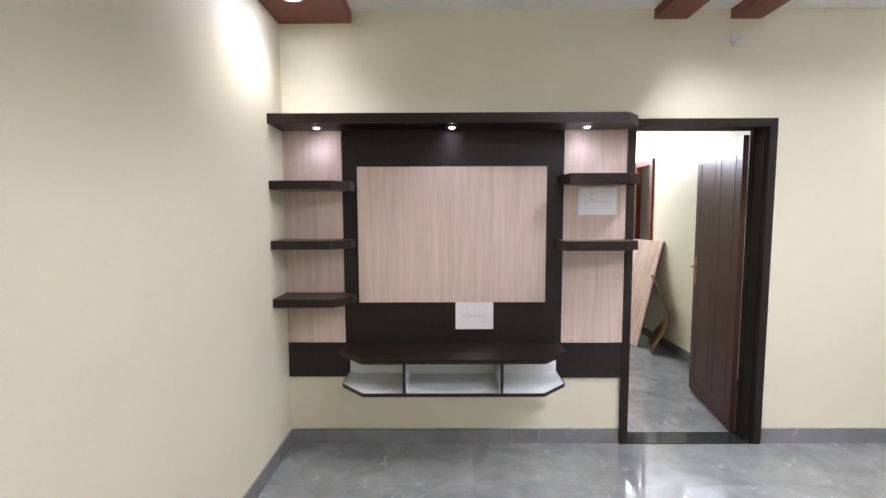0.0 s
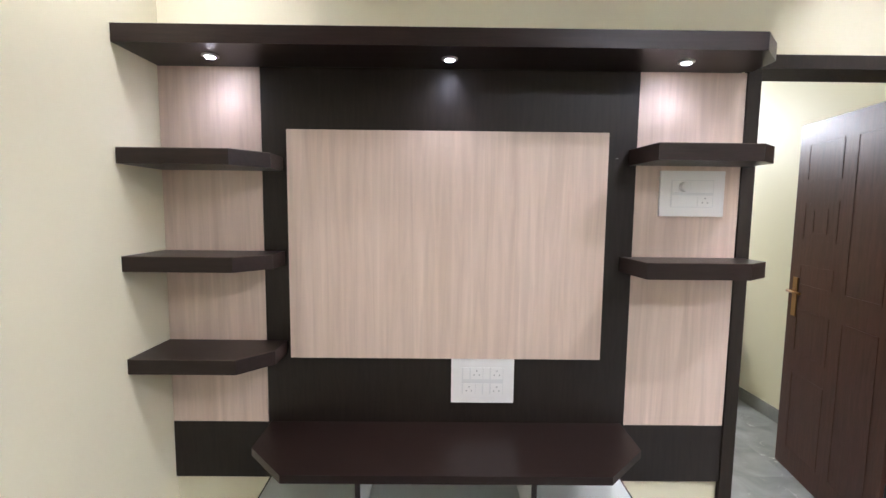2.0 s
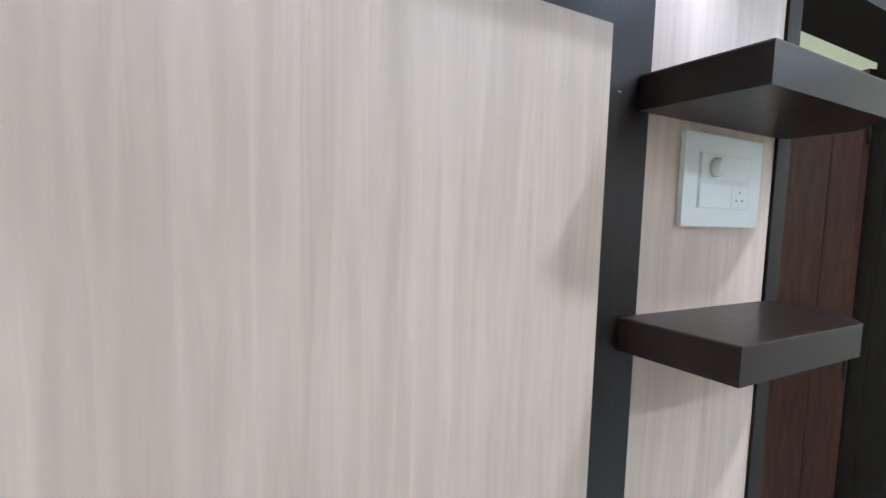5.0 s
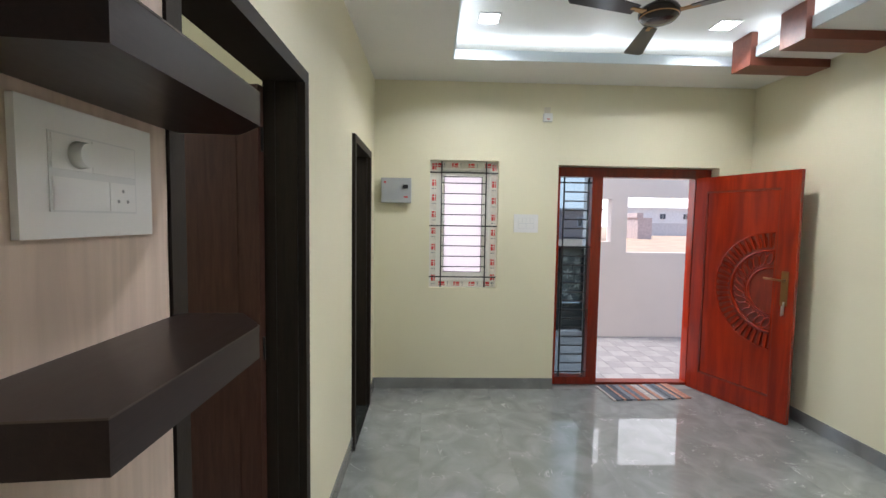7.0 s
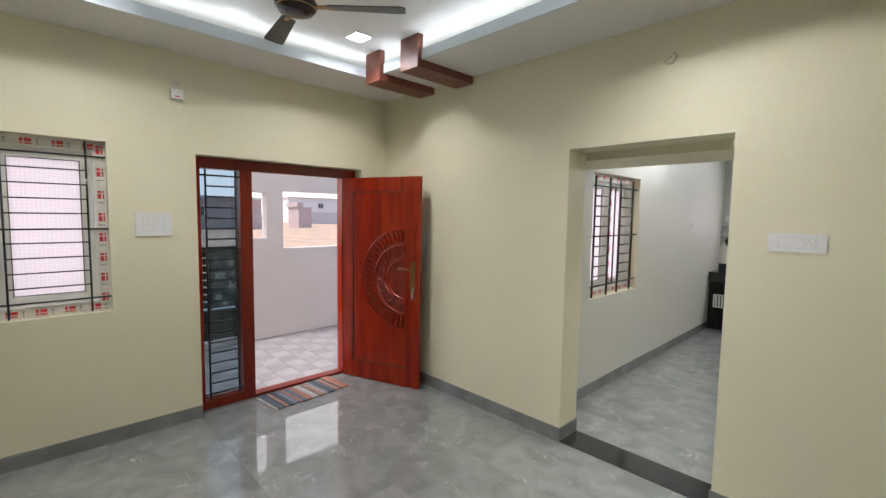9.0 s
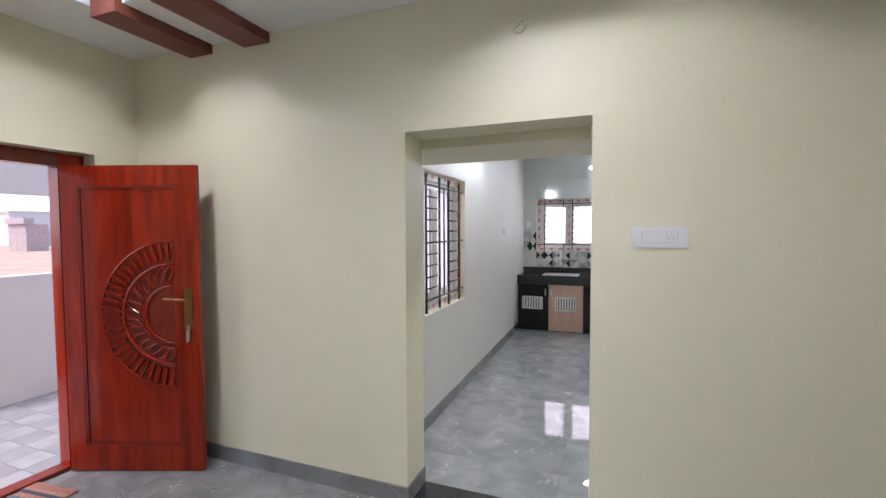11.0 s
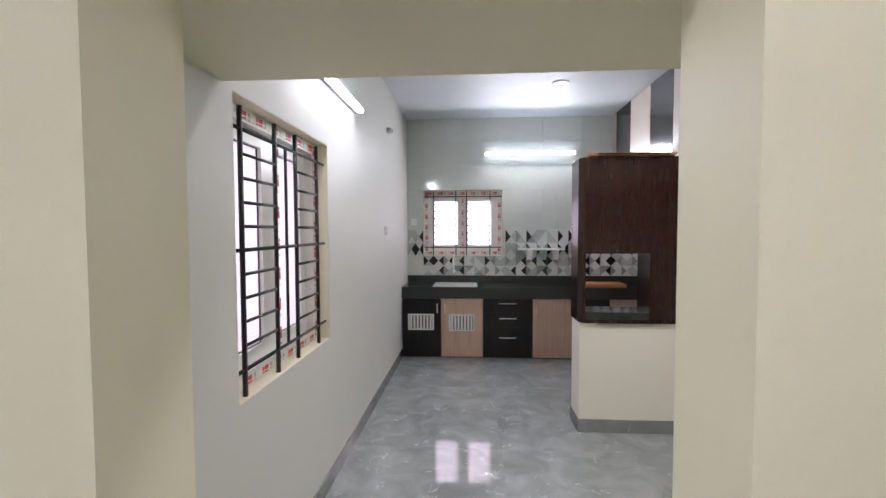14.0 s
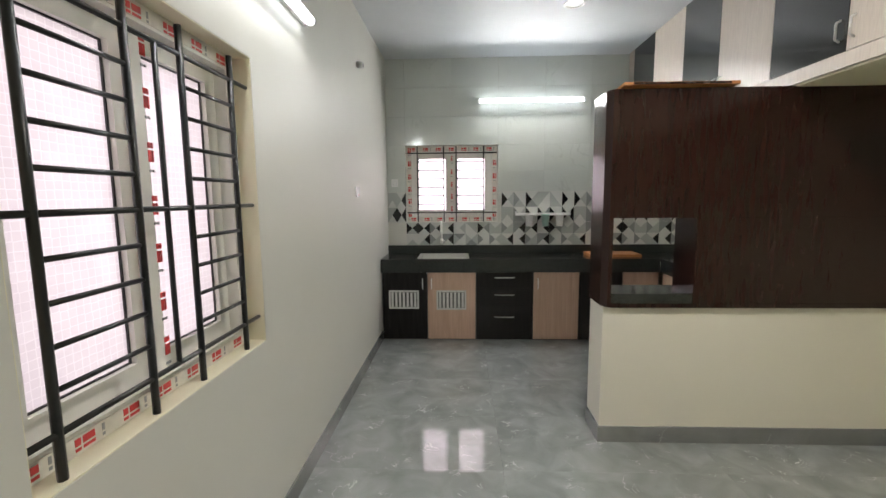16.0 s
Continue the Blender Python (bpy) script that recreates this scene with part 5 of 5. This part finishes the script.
def far_house(x, y, w, d, h, mtl, label, wins):
    e = thing("far_house", (x, y, -0.35), label, "house")
    boxpart("wall", (x, x + d, y - w / 2, y + w / 2, -0.35, h), mtl, e, bevel=0)
    boxpart("roof", (x - 0.3, x + d + 0.3, y - w / 2 - 0.3, y + w / 2 + 0.3, h, h + 0.25), M_FARWHITE, e, bevel=0)
    for i in range(wins):
        c = y - w / 2 + w * (i + 0.5) / wins
        wn_ = boxpart("window", (x - 0.08, x - 0.02, c - 0.6, c + 0.6, h - 1.9, h - 0.8), M_FARWHITE, e, bevel=0)
        boxpart("pane", (x - 0.10, x - 0.081, c - 0.5, c - 0.05, h - 1.8, h - 0.9), M_FARWIN, wn_, bevel=0)
        boxpart("pane", (x - 0.10, x - 0.081, c + 0.05, c + 0.5, h - 1.8, h - 0.9), M_FARWIN, wn_, bevel=0)
    return e


far_house(80, -43, 13, 8, 4.3, M_FARWHITE, "low white house with small dark windows across the field", 3)
far_house(84, -62, 12, 8, 4.6, M_FARWHITE, "low white house with flat roof far across the field", 2)
far_house(52, -14, 13, 8, 3.0, M_BRICK, "unplastered brick house across the field", 3)
fw_ = thing("compound_wall", (72, -50, -0.35), "long grey boundary wall across the field", "wall")
boxpart("wall", (72, 72.3, -80, -34, -0.35, 1.7), M_FARGREY, fw_, bevel=0)
boxpart("coping", (71.95, 72.35, -80, -34, 1.7, 1.78), M_FARWHITE, fw_, bevel=0)
bs = thing("brick_shed", (55, -27, -0.35), "small unplastered red brick shed in the field", "shed")
boxpart("wall", (55, 58, -28.2, -26.4, -0.35, 2.3), M_BRICK, bs, bevel=0)
boxpart("roof", (54.9, 58.1, -27.0, -26.2, 2.3, 2.9), M_BRICK, bs, bevel=0)
haze = bpy.data.materials.new("hazy_sky")
haze.use_nodes = True
hn = haze.node_tree.nodes
em = hn.new("ShaderNodeEmission")
em.inputs[0].default_value, em.inputs[1].default_value = (1.0, 0.955, 0.97, 1), 1.25
haze.node_tree.links.new(em.outputs[0], hn["Material Output"].inputs["Surface"])
slab("backdrop", (230, 231, -260, 200, -0.4, 260), haze)

# ---- tiles ----
def tiles(parent, x0, x1, y0, y1, w, d, z0, z1, mtl, gap=0.0006, origin=None, nm="tile"):
    """Floor tiles, each an object of its own on shared meshes."""
    cache = {}
    ox, oy = origin or (x0, y0)
    i0, i1 = math.floor((x0 - ox) / w), math.ceil((x1 - ox) / w)
    j0, j1 = math.floor((y0 - oy) / d), math.ceil((y1 - oy) / d)
    for i in range(i0, i1):
        for j in range(j0, j1):
            a, b = max(x0, ox + i * w), min(x1, ox + (i + 1) * w)
            c, e = max(y0, oy + j * d), min(y1, oy + (j + 1) * d)
            if b - a < 0.01 or e - c < 0.01:
                continue
            key = (round(b - a, 3), round(e - c, 3))
            mm = mtl[(i + j) % len(mtl)] if isinstance(mtl, list) else mtl
            key += (mm.name,)
            if key not in cache:
                bm = bmesh.new()
                hw, hd = (b - a) / 2 - gap / 2, (e - c) / 2 - gap / 2
                B(bm, -hw, hw, -hd, hd, z0, z1)
                me = bpy.data.meshes.new(nm)
                bmesh.ops.recalc_face_normals(bm, faces=bm.faces)
                bm.to_mesh(me)
                bm.free()
                me.materials.append(mm)
                cache[key] = me
            ob = new(nm, cache[key])
            ob.parent = parent
            ob.location = ((a + b) / 2, (c + e) / 2, 0)


TW, TD = 1.2, 0.6
tiles(floor_base, 0, EX, SY, -0.0, TW, TD, -0.0085, 0, M_FLOOR)
tiles(floor_base, 0, KX, KY + 0.3, SY - 0.24, TW, TD, -0.0085, 0, M_FLOOR, origin=(0, SY))
tiles(floor_base, 0.72, 3.56, 0.13, 3.6, TW, TD, -0.0085, 0, M_FLOOR)
tiles(floor_base, 3.68, EX + 0.02, 0.13, 1.5, TW, TD, -0.0085, 0, M_FLOOR)
tiles(porch, EX + 0.22, PX, -4.9, -1.2, 0.20, 0.20, -0.0125, -0.003, [M_PORCHT, M_PORCHD], 0.003)
boxpart("strip_paving", (EX + 0.22, PX, -9.5, -4.9, -0.0125, -0.004), M_PORCHT, porch, bevel=0)
boxpart("strip_paving", (EX + 0.22, PX, -1.2, 1.5, -0.0125, -0.004), M_PORCHT, porch, bevel=0)

# patterned tiles: triangles in four glazes, 0.30 x 0.225 each
rnd = random.Random(12)


def pattern_mesh(w, h, n, m):
    bm = bmesh.new()
    for i in range(n):
        for j in range(m):
            x0, x1, z0, z1 = -w / 2 + w * i / n, -w / 2 + w * (i + 1) / n, h * j / m, h * (j + 1) / m
            v = [bm.verts.new((a, 0, b)) for a, b in ((x0, z0), (x1, z0), (x1, z1), (x0, z1), ((x0 + x1) / 2, (z0 + z1) / 2))]
            for q in range(4):
                f = bm.faces.new((v[q], v[(q + 1) % 4], v[4]))
                f.material_index = rnd.choices((0, 1, 2, 3), (4, 3, 2, 4) if q % 2 else (8, 3, 1, 0))[0]
    bm.faces.ensure_lookup_table()
    r = bmesh.ops.extrude_face_region(bm, geom=bm.faces[:])
    for g in r["geom"]:
        if isinstance(g, bmesh.types.BMVert):
            g.co.y += 0.008
    me = bpy.data.meshes.new("tile")
    bmesh.ops.recalc_face_normals(bm, faces=bm.faces)
    bm.to_mesh(me)
    bm.free()
    for q in M_TRI:
        me.materials.append(q)
    return me


PW, PH = 0.27, 0.34
zb = 0.951
variants = [pattern_mesh(PW - 0.002, PH - 0.002, 2, 2) for _ in range(6)]
low = [pattern_mesh(PW - 0.002, 1.208 - zb, 2, 2) for _ in range(6)]
x = 0.01
k = 0
while x + PW < KX + 0.001:
    for j in range(2):
        z = zb + j * (1.21 - zb)
        if j == 1 and x + PW > 2.22 and x < 3.24:
            continue
        ob = new("tile", (low if j == 0 else variants)[k % 6])
        ob.parent, ob.location = wall_kitchen_south, (x + PW / 2, KY + 0.0, z + 0.0005)
        k += 1
    x += PW
x1 = 2.213
for a, b in ((3.25, KX),):
    me = pattern_mesh(b - a - 0.002, PH - 0.002, 2, 2)
    ob = new("tile", me)
    ob.parent, ob.location = wall_kitchen_south, ((a + b) / 2, KY, 1.2105)
# plain wall tiles above, 0.6 x 0.3
bm_cache = {}
z = 1.492
zs = [1.552, 1.78, 2.07, 2.38, 2.69, 3.0]
for zi in range(5):
    x = 0.0
    for xa, xb in ((0.0, 0.6), (0.6, 1.2), (1.2, 1.7), (1.7, 2.213), (2.213, 2.73), (2.73, 3.25), (3.25, KX)):
        if zi < 2 and 2.2 < xa < 3.2:
            continue
        key = (round(xb - xa, 3), zi)
        if key not in bm_cache:
            bm = bmesh.new()
            B(bm, -(xb - xa) / 2 + 0.0006, (xb - xa) / 2 - 0.0006, 0, 0.008, zs[zi] + 0.0006, zs[zi + 1] - 0.0006)
            me = bpy.data.meshes.new("tile")
            bmesh.ops.recalc_face_normals(bm, faces=bm.faces)
            bm.to_mesh(me)
            bm.free()
            me.materials.append(M_KTILE)
            bm_cache[key] = me
        ob = new("tile", bm_cache[key])
        ob.parent, ob.location = wall_kitchen_south, ((xa + xb) / 2, KY, 0)
